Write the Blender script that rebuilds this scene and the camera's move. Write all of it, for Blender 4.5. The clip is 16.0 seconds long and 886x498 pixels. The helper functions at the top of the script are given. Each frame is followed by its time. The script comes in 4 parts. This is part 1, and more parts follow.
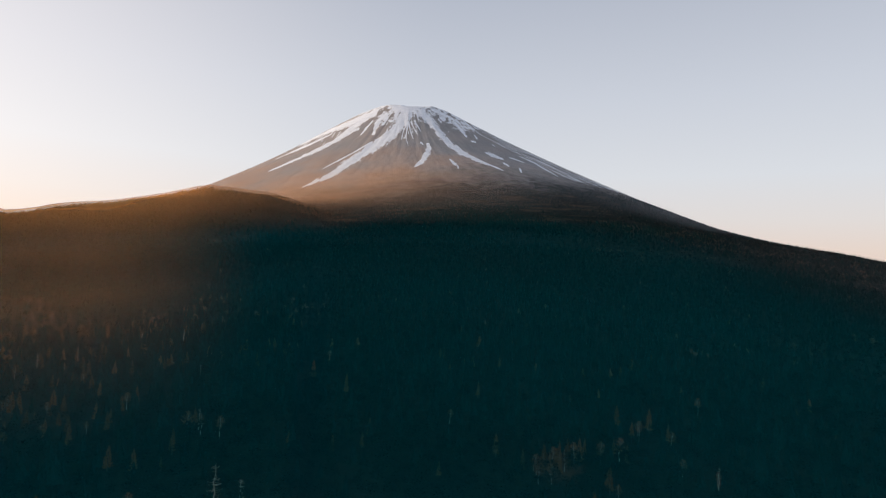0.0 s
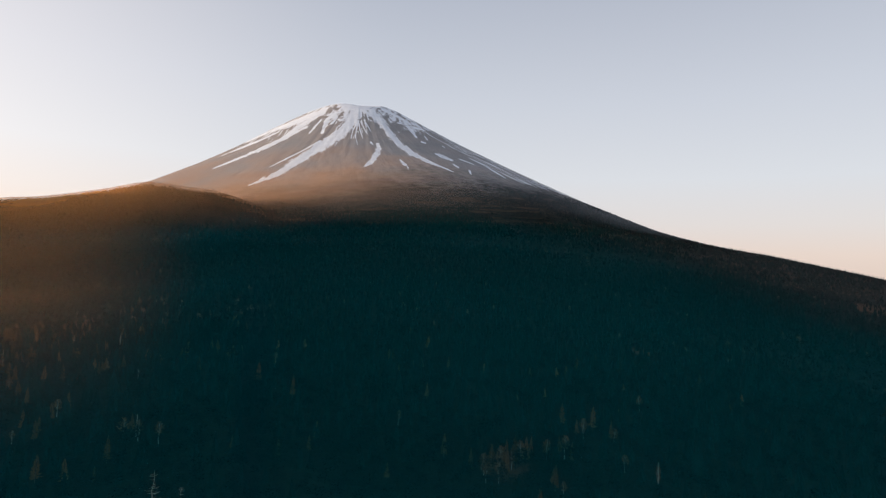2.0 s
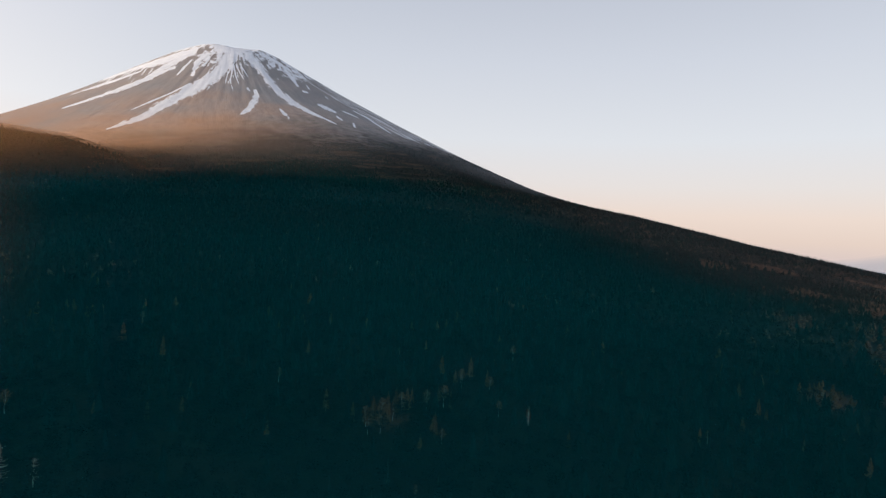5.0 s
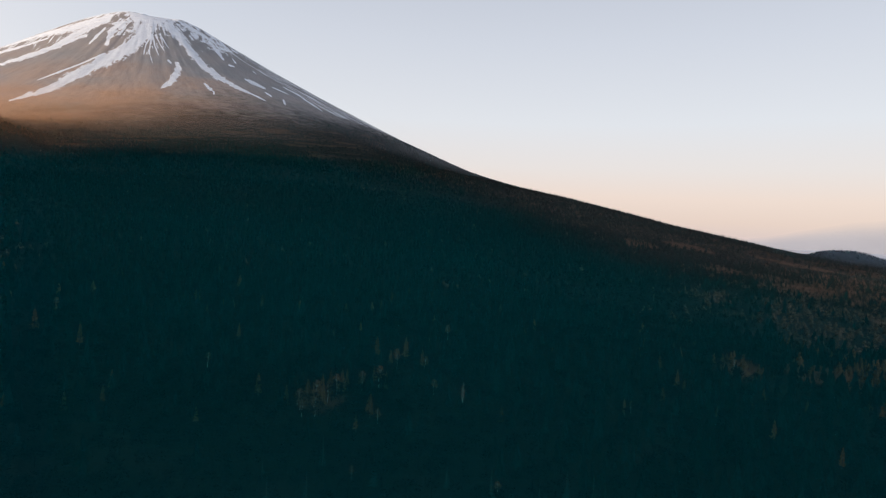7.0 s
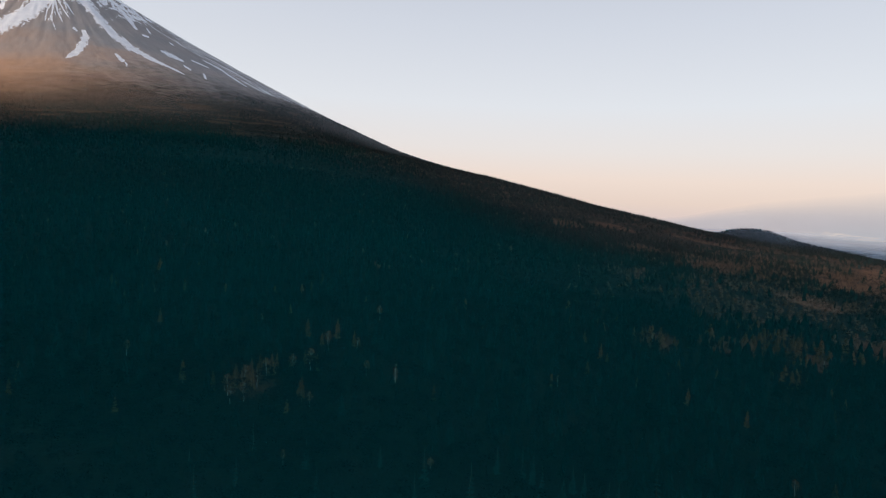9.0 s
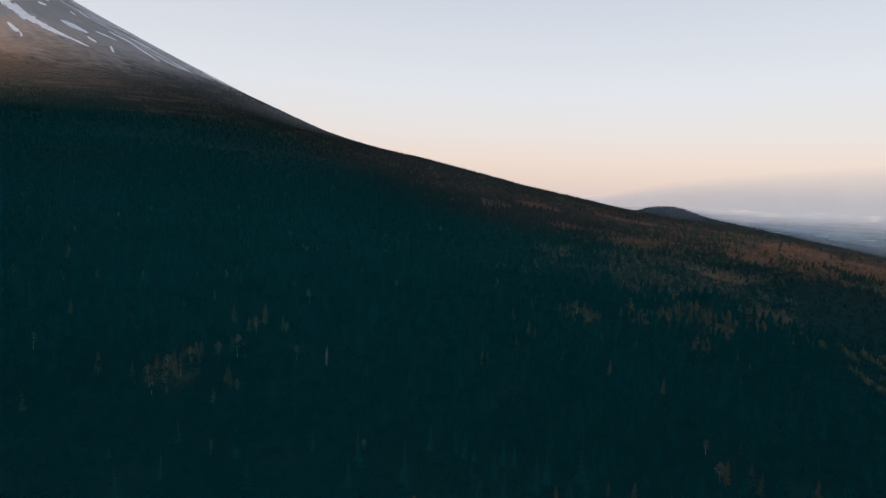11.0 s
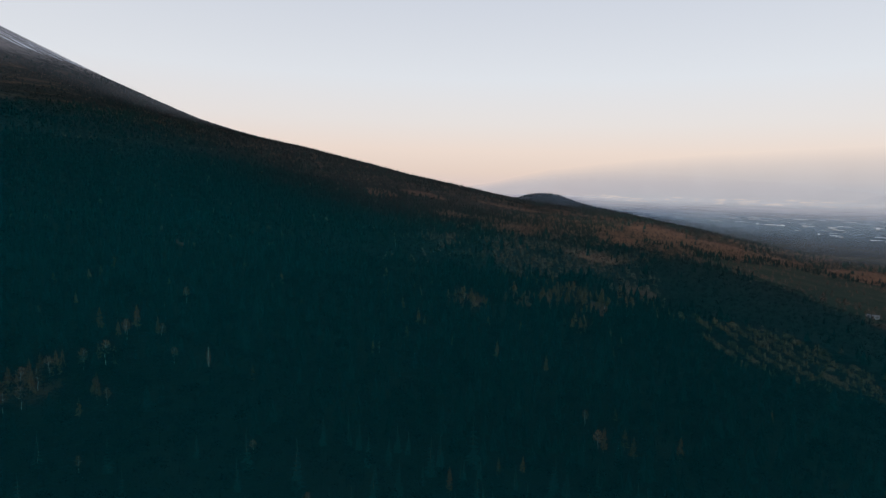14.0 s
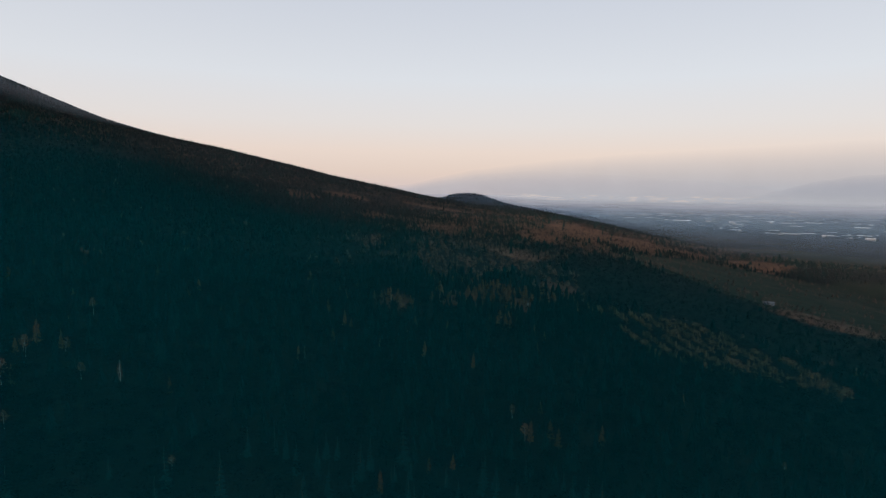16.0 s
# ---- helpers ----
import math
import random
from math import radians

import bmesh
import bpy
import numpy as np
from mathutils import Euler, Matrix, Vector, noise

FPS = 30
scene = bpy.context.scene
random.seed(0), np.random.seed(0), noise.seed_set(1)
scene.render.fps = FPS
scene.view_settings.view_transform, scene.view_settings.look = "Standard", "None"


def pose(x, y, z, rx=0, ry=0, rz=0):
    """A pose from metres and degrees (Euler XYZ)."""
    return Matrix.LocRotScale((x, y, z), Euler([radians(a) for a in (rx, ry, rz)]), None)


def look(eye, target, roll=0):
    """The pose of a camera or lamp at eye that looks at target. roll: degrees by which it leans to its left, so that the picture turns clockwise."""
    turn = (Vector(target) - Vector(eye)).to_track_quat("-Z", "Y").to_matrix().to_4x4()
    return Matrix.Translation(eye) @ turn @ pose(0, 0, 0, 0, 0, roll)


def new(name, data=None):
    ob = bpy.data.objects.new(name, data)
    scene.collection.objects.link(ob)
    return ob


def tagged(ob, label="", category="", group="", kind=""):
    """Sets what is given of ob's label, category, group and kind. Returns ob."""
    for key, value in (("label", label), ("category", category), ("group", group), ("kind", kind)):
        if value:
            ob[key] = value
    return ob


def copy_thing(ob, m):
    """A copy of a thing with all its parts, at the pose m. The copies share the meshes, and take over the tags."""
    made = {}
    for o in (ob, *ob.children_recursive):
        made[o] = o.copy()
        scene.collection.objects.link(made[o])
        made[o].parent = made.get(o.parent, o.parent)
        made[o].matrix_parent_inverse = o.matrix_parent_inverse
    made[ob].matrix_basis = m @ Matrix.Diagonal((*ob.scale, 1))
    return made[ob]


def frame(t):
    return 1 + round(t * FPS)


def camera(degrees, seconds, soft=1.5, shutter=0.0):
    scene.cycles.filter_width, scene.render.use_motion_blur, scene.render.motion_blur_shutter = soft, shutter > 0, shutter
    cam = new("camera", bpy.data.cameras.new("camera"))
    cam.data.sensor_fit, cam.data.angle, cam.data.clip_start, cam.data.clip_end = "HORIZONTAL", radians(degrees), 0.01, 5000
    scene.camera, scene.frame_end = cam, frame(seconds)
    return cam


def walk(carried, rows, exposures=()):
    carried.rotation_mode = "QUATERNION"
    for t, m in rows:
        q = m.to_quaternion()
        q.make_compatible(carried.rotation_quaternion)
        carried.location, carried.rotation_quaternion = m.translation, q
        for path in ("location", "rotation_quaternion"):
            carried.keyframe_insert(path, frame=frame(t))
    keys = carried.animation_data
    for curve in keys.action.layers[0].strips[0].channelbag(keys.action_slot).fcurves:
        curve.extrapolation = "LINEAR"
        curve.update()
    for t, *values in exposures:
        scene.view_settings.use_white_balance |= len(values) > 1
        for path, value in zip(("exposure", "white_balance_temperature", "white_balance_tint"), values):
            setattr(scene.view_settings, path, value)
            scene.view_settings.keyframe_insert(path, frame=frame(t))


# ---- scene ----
EXPOSURE = 0.0
# ---- camera: it hovers in one place and turns to the east ----
EYE = Vector((0.0, 0.0, 95.0))
# seconds, yaw to the left, pitch up, roll, in degrees
TURNS = [
    (0.0, 0.00, 3.02, 2.66),
    (0.5, -0.59, 3.04, 2.58),
    (1.0, -1.44, 3.11, 2.59),
    (1.5, -3.09, 3.19, 2.65),
    (2.0, -4.94, 3.33, 2.70),
    (2.5, -6.98, 2.86, 2.74),
    (3.0, -9.15, 2.11, 2.78),
    (3.5, -11.40, 1.37, 2.85),
    (4.0, -13.23, 0.65, 2.94),
    (6.5, -21.32, -1.58, 2.93),
    (7.0, -22.99, -2.00, 2.88),
    (7.5, -24.65, -2.37, 2.90),
    (8.0, -26.30, -2.74, 2.87),
    (8.5, -27.96, -3.13, 2.86),
    (9.0, -29.79, -3.59, 2.75),
    (11.5, -38.45, -5.62, 2.20),
    (12.0, -40.20, -6.02, 2.10),
    (12.5, -42.01, -6.02, 1.97),
    (13.0, -44.01, -5.96, 1.85),
    (13.5, -45.96, -5.92, 1.73),
    (14.0, -47.77, -5.85, 1.54),
    (14.5, -49.59, -5.79, 1.42),
    (15.0, -51.35, -5.71, 1.22),
    (15.5, -53.35, -5.67, 1.08),
    (16.0, -55.10, -5.64, 0.91),
]


def aim(yaw, pitch):
    yaw, pitch = radians(yaw), radians(pitch)
    return EYE + 1000 * Vector((-math.sin(yaw) * math.cos(pitch), math.cos(yaw) * math.cos(pitch), math.sin(pitch)))


cam = camera(74.3, 16.0, soft=1.15)
walk(cam, [(t, look(EYE, aim(yaw, pitch), roll)) for t, yaw, pitch, roll in TURNS], exposures=[(0.0, EXPOSURE - 0.05), (7.0, EXPOSURE + 0.06), (12.0, EXPOSURE + 0.06), (16.0, EXPOSURE - 0.02)])

# ---- sky and sun ----
SUN_AZ, SUN_EL = -92.0, 5.5        # low in the west, beyond the wooded spur
SUN_DIR = Vector((math.sin(radians(SUN_AZ)) * math.cos(radians(SUN_EL)), math.cos(radians(SUN_AZ)) * math.cos(radians(SUN_EL)), math.sin(radians(SUN_EL))))
world = bpy.data.worlds.new("dusk_sky")
scene.world = world
world.use_nodes = True


def dusk_sky(nt):
    """A clear sky after a hazy day: the Nishita sky under a veil of dust, peach at the horizon and pale towards the sun."""
    nodes, links = nt.nodes, nt.links
    sky = nodes.new("ShaderNodeTexSky")
    sky.sky_type, sky.sun_disc = "NISHITA", False
    sky.sun_elevation, sky.sun_rotation = radians(SUN_EL), radians(SUN_AZ)
    sky.air_density, sky.dust_density, sky.ozone_density, sky.altitude = 1.0, 2.0, 1.5, 1000
    coord = nodes.new("ShaderNodeTexCoord")
    split = nodes.new("ShaderNodeSeparateXYZ")
    links.new(coord.outputs["Generated"], split.inputs[0])
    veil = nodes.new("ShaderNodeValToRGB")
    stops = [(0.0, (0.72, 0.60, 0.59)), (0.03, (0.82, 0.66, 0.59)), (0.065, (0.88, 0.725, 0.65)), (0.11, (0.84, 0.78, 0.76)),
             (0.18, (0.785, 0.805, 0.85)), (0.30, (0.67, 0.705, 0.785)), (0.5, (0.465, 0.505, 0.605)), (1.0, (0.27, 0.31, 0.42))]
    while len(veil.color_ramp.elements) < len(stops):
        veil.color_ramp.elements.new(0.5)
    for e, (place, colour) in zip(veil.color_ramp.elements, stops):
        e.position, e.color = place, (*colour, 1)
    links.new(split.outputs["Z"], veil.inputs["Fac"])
    toward = nodes.new("ShaderNodeVectorMath")
    toward.operation = "DOT_PRODUCT"
    toward.inputs[1].default_value = SUN_DIR
    links.new(coord.outputs["Generated"], toward.inputs[0])
    glow = nodes.new("ShaderNodeMath")
    glow.operation, glow.use_clamp = "POWER", True
    glow.inputs[1].default_value = 1.6
    above = nodes.new("ShaderNodeMath")
    above.operation = "MAXIMUM"
    above.inputs[1].default_value = 0.0
    links.new(toward.outputs["Value"], above.inputs[0])
    links.new(above.outputs[0], glow.inputs[0])
    lit = nodes.new("ShaderNodeMix")
    lit.data_type, lit.blend_type = "RGBA", "ADD"
    lit.inputs[7].default_value = (0.62, 0.47, 0.36, 1)
    links.new(glow.outputs[0], lit.inputs[0])
    links.new(veil.outputs["Color"], lit.inputs[6])
    # Ramp colours scaled up by 8.33 to offset the 0.12 strength.
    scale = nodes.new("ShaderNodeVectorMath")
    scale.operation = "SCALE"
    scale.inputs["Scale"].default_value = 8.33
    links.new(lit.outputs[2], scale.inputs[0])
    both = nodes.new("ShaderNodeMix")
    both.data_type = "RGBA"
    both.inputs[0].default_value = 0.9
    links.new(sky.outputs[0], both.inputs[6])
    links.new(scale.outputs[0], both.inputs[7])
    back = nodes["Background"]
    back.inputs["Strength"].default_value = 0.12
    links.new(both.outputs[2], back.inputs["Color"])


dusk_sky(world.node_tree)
lamp = bpy.data.lights.new("sun", "SUN")
lamp.energy, lamp.angle, lamp.color = 4.6, radians(1.5), (1.0, 0.75, 0.54)
sun = new("sun", lamp)
sun.matrix_world = look(SUN_DIR * 3000, (0, 0, 0))

# ---- materials ----
def shader(name, rough=0.9, spec=0.2):
    m = bpy.data.materials.new(name)
    m.use_nodes = True
    b = m.node_tree.nodes["Principled BSDF"]
    b.inputs["Roughness"].default_value = rough
    b.inputs["Specular IOR Level"].default_value = spec
    return m, m.node_tree, b


def put(nt, kind, **values):
    n = nt.nodes.new(kind)
    for key, v in values.items():
        n.inputs[key.replace("_", " ")].default_value = v
    return n


def noise_of(nt, scale, detail=4.0, rough=0.55, coord="Object"):
    tc = nt.nodes.new("ShaderNodeTexCoord")
    n = put(nt, "ShaderNodeTexNoise", Scale=scale, Detail=detail, Roughness=rough)
    nt.links.new(tc.outputs[coord], n.inputs["Vector"])
    return n.outputs["Fac"]


def ramp(nt, fac, *stops):
    r = nt.nodes.new("ShaderNodeValToRGB")
    while len(r.color_ramp.elements) < len(stops):
        r.color_ramp.elements.new(0.5)
    for e, (p, c) in zip(r.color_ramp.elements, stops):
        e.position = p
        e.color = (*c, 1) if len(c) == 3 else (c[0], c[0], c[0], 1)
    nt.links.new(fac, r.inputs["Fac"])
    return r.outputs["Color"]


def blend(nt, fac, a, b, mode="MIX"):
    m = nt.nodes.new("ShaderNodeMix")
    m.data_type, m.blend_type = "RGBA", mode
    for sock, v in ((m.inputs[0], fac), (m.inputs[6], a), (m.inputs[7], b)):
        if isinstance(v, (int, float)):
            sock.default_value = v
        elif isinstance(v, tuple):
            sock.default_value = (*v, 1)
        else:
            nt.links.new(v, sock)
    return m.outputs[2]


def calc(nt, op, a, b, clamp=False):
    m = nt.nodes.new("ShaderNodeMath")
    m.operation, m.use_clamp = op, clamp
    for sock, v in zip(m.inputs, (a, b)):
        if isinstance(v, (int, float)):
            sock.default_value = v
        else:
            nt.links.new(v, sock)
    return m.outputs[0]


def attribute(nt, name):
    a = nt.nodes.new("ShaderNodeAttribute")
    a.attribute_name = name
    return a.outputs["Fac"]


def relief(nt, b, fac, strength, distance):
    n = put(nt, "ShaderNodeBump", Strength=strength, Distance=distance)
    nt.links.new(fac, n.inputs["Height"])
    nt.links.new(n.outputs[0], b.inputs["Normal"])


def land_material():
    m, nt, b = shader("volcanic_slope", 0.95, 0.02)
    coarse, fine, grain = noise_of(nt, 0.004, 5), noise_of(nt, 0.03, 5), noise_of(nt, 0.25, 3)
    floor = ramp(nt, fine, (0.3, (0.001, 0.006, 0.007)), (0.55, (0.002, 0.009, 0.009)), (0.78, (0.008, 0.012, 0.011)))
    grass = ramp(nt, noise_of(nt, 0.022, 6, 0.7), (0.3, (0.008, 0.016, 0.012)), (0.5, (0.013, 0.023, 0.015)), (0.72, (0.036, 0.032, 0.02)), (0.85, (0.085, 0.045, 0.027)))
    spin = nt.nodes.new("ShaderNodeCombineXYZ")
    nt.links.new(calc(nt, "MULTIPLY", attribute(nt, "around"), 1.6), spin.inputs[0])
    nt.links.new(calc(nt, "MULTIPLY", attribute(nt, "down"), 0.009), spin.inputs[1])
    runs = put(nt, "ShaderNodeTexNoise", Scale=1.0, Detail=5.0, Roughness=0.6)
    nt.links.new(spin.outputs[0], runs.inputs["Vector"])
    runs = runs.outputs["Fac"]
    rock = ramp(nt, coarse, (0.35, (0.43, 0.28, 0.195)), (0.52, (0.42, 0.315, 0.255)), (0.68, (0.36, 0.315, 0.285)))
    # Bluish grey that paints shade and haze into the rock colour.
    shade_grey = ramp(nt, coarse, (0.35, (0.335, 0.325, 0.325)), (0.65, (0.27, 0.285, 0.30)))
    rock = blend(nt, calc(nt, "MULTIPLY", attribute(nt, "shade_grey"), 0.85, True), rock, shade_grey)
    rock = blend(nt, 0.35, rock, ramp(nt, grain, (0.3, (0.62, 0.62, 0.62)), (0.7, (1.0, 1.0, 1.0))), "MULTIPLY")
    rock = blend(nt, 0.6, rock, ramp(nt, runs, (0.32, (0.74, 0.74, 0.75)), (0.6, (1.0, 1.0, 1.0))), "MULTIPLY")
    # Rusty orange at the western treeline, with sunlit haze painted into the colour.
    rock = blend(nt, calc(nt, "MULTIPLY", attribute(nt, "lit_rust"), 0.7, True), rock, ramp(nt, fine, (0.3, (0.34, 0.17, 0.075)), (0.7, (0.24, 0.14, 0.08))))
    snow = ramp(nt, fine, (0.3, (0.66, 0.72, 0.80)), (0.7, (0.82, 0.87, 0.92)))
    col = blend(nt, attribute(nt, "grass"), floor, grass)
    col = blend(nt, calc(nt, "MULTIPLY", attribute(nt, "lit_rust"), 0.8, True), col, (0.15, 0.085, 0.045))
    col = blend(nt, calc(nt, "MULTIPLY", attribute(nt, "straw"), 0.8, True), col, ramp(nt, fine, (0.3, (0.10, 0.055, 0.034)), (0.7, (0.19, 0.10, 0.062))))
    scree = calc(nt, "ADD", attribute(nt, "scree"), calc(nt, "MULTIPLY", calc(nt, "SUBTRACT", fine, 0.5), 0.7))
    col = blend(nt, ramp(nt, scree, (0.2, (0.0,)), (0.9, (1.0,))), col, rock)
    ragged = calc(nt, "MULTIPLY", calc(nt, "SUBTRACT", grain, 0.5), 0.6)
    ragged = calc(nt, "ADD", ragged, calc(nt, "MULTIPLY", calc(nt, "SUBTRACT", noise_of(nt, 0.05, 6, 0.7), 0.5), 1.3))
    ragged = calc(nt, "ADD", ragged, calc(nt, "MULTIPLY", calc(nt, "SUBTRACT", runs, 0.5), 2.0))
    held = calc(nt, "MULTIPLY", attribute(nt, "snow"), 3.0, True)
    cover = calc(nt, "ADD", attribute(nt, "snow"), calc(nt, "MULTIPLY", ragged, held))
    shreds = calc(nt, "ADD", calc(nt, "MULTIPLY", ragged, 0.35), calc(nt, "MULTIPLY", calc(nt, "SUBTRACT", noise_of(nt, 0.085, 6, 0.75), 0.5), 1.1))
    full = calc(nt, "ADD", attribute(nt, "drift"), calc(nt, "MULTIPLY", calc(nt, "MULTIPLY", shreds, 0.9), calc(nt, "MULTIPLY", attribute(nt, "drift"), 3.0, True)))
    cover = calc(nt, "MAXIMUM", ramp(nt, cover, (0.49, (0.0,)), (0.53, (1.0,))), ramp(nt, full, (0.49, (0.0,)), (0.53, (1.0,))))
    col = blend(nt, cover, col, snow)
    nt.links.new(col, b.inputs["Base Color"])
    relief(nt, b, calc(nt, "ADD", fine, calc(nt, "MULTIPLY", grain, 0.3)), 0.6, 6.0)
    return m


def foliage(name, *stops):
    """Leaves or twigs; each tree of a wood has its own tone."""
    m, nt, b = shader(name, 0.95, 0.0)
    tone = calc(nt, "ADD", attribute(nt, "tone"), calc(nt, "MULTIPLY", calc(nt, "SUBTRACT", noise_of(nt, 0.9, 2), 0.5), 0.35))
    nt.links.new(ramp(nt, tone, *stops), b.inputs["Base Color"])
    return m


def tree_part(name, a, c, scale=1.2):
    m, nt, b = shader(name, 0.92, 0.02)
    info = nt.nodes.new("ShaderNodeObjectInfo")
    f = calc(nt, "ADD", calc(nt, "MULTIPLY", info.outputs["Random"], 0.5), calc(nt, "MULTIPLY", noise_of(nt, scale, 3), 0.5))
    nt.links.new(ramp(nt, f, (0.25, a), (0.75, c)), b.inputs["Base Color"])
    return m


LAND = land_material()
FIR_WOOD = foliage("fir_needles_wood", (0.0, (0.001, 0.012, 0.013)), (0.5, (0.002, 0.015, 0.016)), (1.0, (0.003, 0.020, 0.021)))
LARCH_WOOD = foliage("larch_twigs_wood", (0.0, (0.030, 0.026, 0.022)), (0.5, (0.075, 0.050, 0.037)), (1.0, (0.115, 0.073, 0.052)))
OLIVE_WOOD = foliage("olive_larch_twigs", (0.0, (0.026, 0.022, 0.015)), (0.5, (0.055, 0.037, 0.022)), (1.0, (0.095, 0.057, 0.032)))
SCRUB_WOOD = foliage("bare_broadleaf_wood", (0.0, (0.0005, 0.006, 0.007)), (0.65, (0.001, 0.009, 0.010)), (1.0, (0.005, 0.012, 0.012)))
YOUNG = foliage("young_tree_twigs", (0.0, (0.030, 0.030, 0.020)), (0.5, (0.062, 0.050, 0.030)), (1.0, (0.115, 0.078, 0.043)))
FIR = tree_part("fir_needles", (0.002, 0.017, 0.018), (0.004, 0.025, 0.025))
LARCH = tree_part("larch_twigs", (0.038, 0.024, 0.014), (0.105, 0.055, 0.028))
BIRCH = tree_part("birch_twigs", (0.048, 0.029, 0.018), (0.12, 0.066, 0.037))
BARK = tree_part("dark_bark", (0.028, 0.021, 0.016), (0.07, 0.055, 0.042), 3.0)
PALE_BARK = tree_part("pale_birch_bark", (0.10, 0.095, 0.085), (0.24, 0.225, 0.20), 3.0)
DEAD_WOOD = tree_part("bleached_dead_wood", (0.13, 0.115, 0.095), (0.30, 0.265, 0.22), 2.0)

# ---- lie of the land ----
EYE_Z = 95.0                      # the camera hovers this high over the slope at its feet
APEX_D, APEX_AZ = 4300.0, radians(-4.0)
APEX_X, APEX_Y = APEX_D * math.sin(APEX_AZ), APEX_D * math.cos(APEX_AZ)
RIM_R = 185.0


def hash2(ix, iy, seed):
    n = (ix.astype(np.int64) * 374761393 + iy.astype(np.int64) * 668265263 + seed * 982451653) & 0xFFFFFFFF
    n = ((n ^ (n >> 13)) * 1274126177) & 0xFFFFFFFF
    return ((n ^ (n >> 16)) & 0xFFFFFF) / float(0xFFFFFF)


def vnoise(x, y, seed=0):
    """Smooth noise from 0 to 1 on a grid of one unit."""
    x, y = np.asarray(x, float), np.asarray(y, float)
    ix, iy = np.floor(x), np.floor(y)
    u, v = x - ix, y - iy
    u, v = u * u * (3 - 2 * u), v * v * (3 - 2 * v)
    a, b = hash2(ix, iy, seed), hash2(ix + 1, iy, seed)
    c, d = hash2(ix, iy + 1, seed), hash2(ix + 1, iy + 1, seed)
    return (a * (1 - u) + b * u) * (1 - v) + (c * (1 - u) + d * u) * v


def fbm(x, y, octaves=4, seed=0):
    total, gain, norm = 0.0, 1.0, 0.0
    for k in range(octaves):
        total = total + gain * vnoise(x * 2**k + 17.3 * k, y * 2**k - 9.1 * k, seed + k)
        norm += gain
        gain *= 0.5
    return total / norm


def smooth(a, b, x):
    t = np.clip((x - a) / (b - a), 0, 1)
    return t * t * (3 - 2 * t)


def softmax(a, b, k):
    h = np.clip(0.5 + 0.5 * (a - b) / k, 0, 1)
    return b * (1 - h) + a * h + k * h * (1 - h)


# radial profiles of the volcano's two flanks: distance from the summit axis, height
PROFILE_R = [0, 150, 300, 450, 650, 850, 1100, 1350, 1600, 1850, 2150, 2500, 2900, 3300, 3700, 4100, 4500, 5000, 6000, 9500]
PROFILE_EAST = [1472, 1400, 1323, 1241, 1129, 1018, 888, 767, 650, 535, 413, 313, 232, 140, 60, 19, -53, -141, -283, -600]
PROFILE_WEST = [1486, 1388, 1290, 1190, 1053, 916, 757, 613, 488, 392, 304, 227, 161, 109, 64, 22, -24, -88, -222, -560]
_r = np.arange(-400, 9900, 10.0)
_k = np.exp(-0.5 * (np.arange(-20, 21) * 10 / 70.0) ** 2)
_k /= _k.sum()
_east = np.convolve(np.interp(_r, PROFILE_R, PROFILE_EAST), _k, "same")
_west = np.convolve(np.interp(_r, PROFILE_R, PROFILE_WEST), _k, "same")

# crest of the wooded spur on the west: bearing from the camera, rise over eye height per metre
# West of -38 degrees the unseen crest is made up, to shade the slopes.
SPUR_AZ = [-150, -125, -105, -85, -76, -66, -57, -45, -37.4, -35.5, -33.7, -31.7, -29.7, -27.6, -25.4, -23.1, -22.1, -20.7, -18.7, -16.7, -15.0, -12.5, -10, 0]
SPUR_EL = [0.5, 4.0, 5.6, 5.6, 6.0, 8.5, 11.0, 8.6, 3.52, 3.84, 4.42, 4.78, 5.1, 5.65, 6.2, 6.98, 7.18, 7.12, 6.95, 6.8, 6.3, 5.4, 4.0, 0.0]


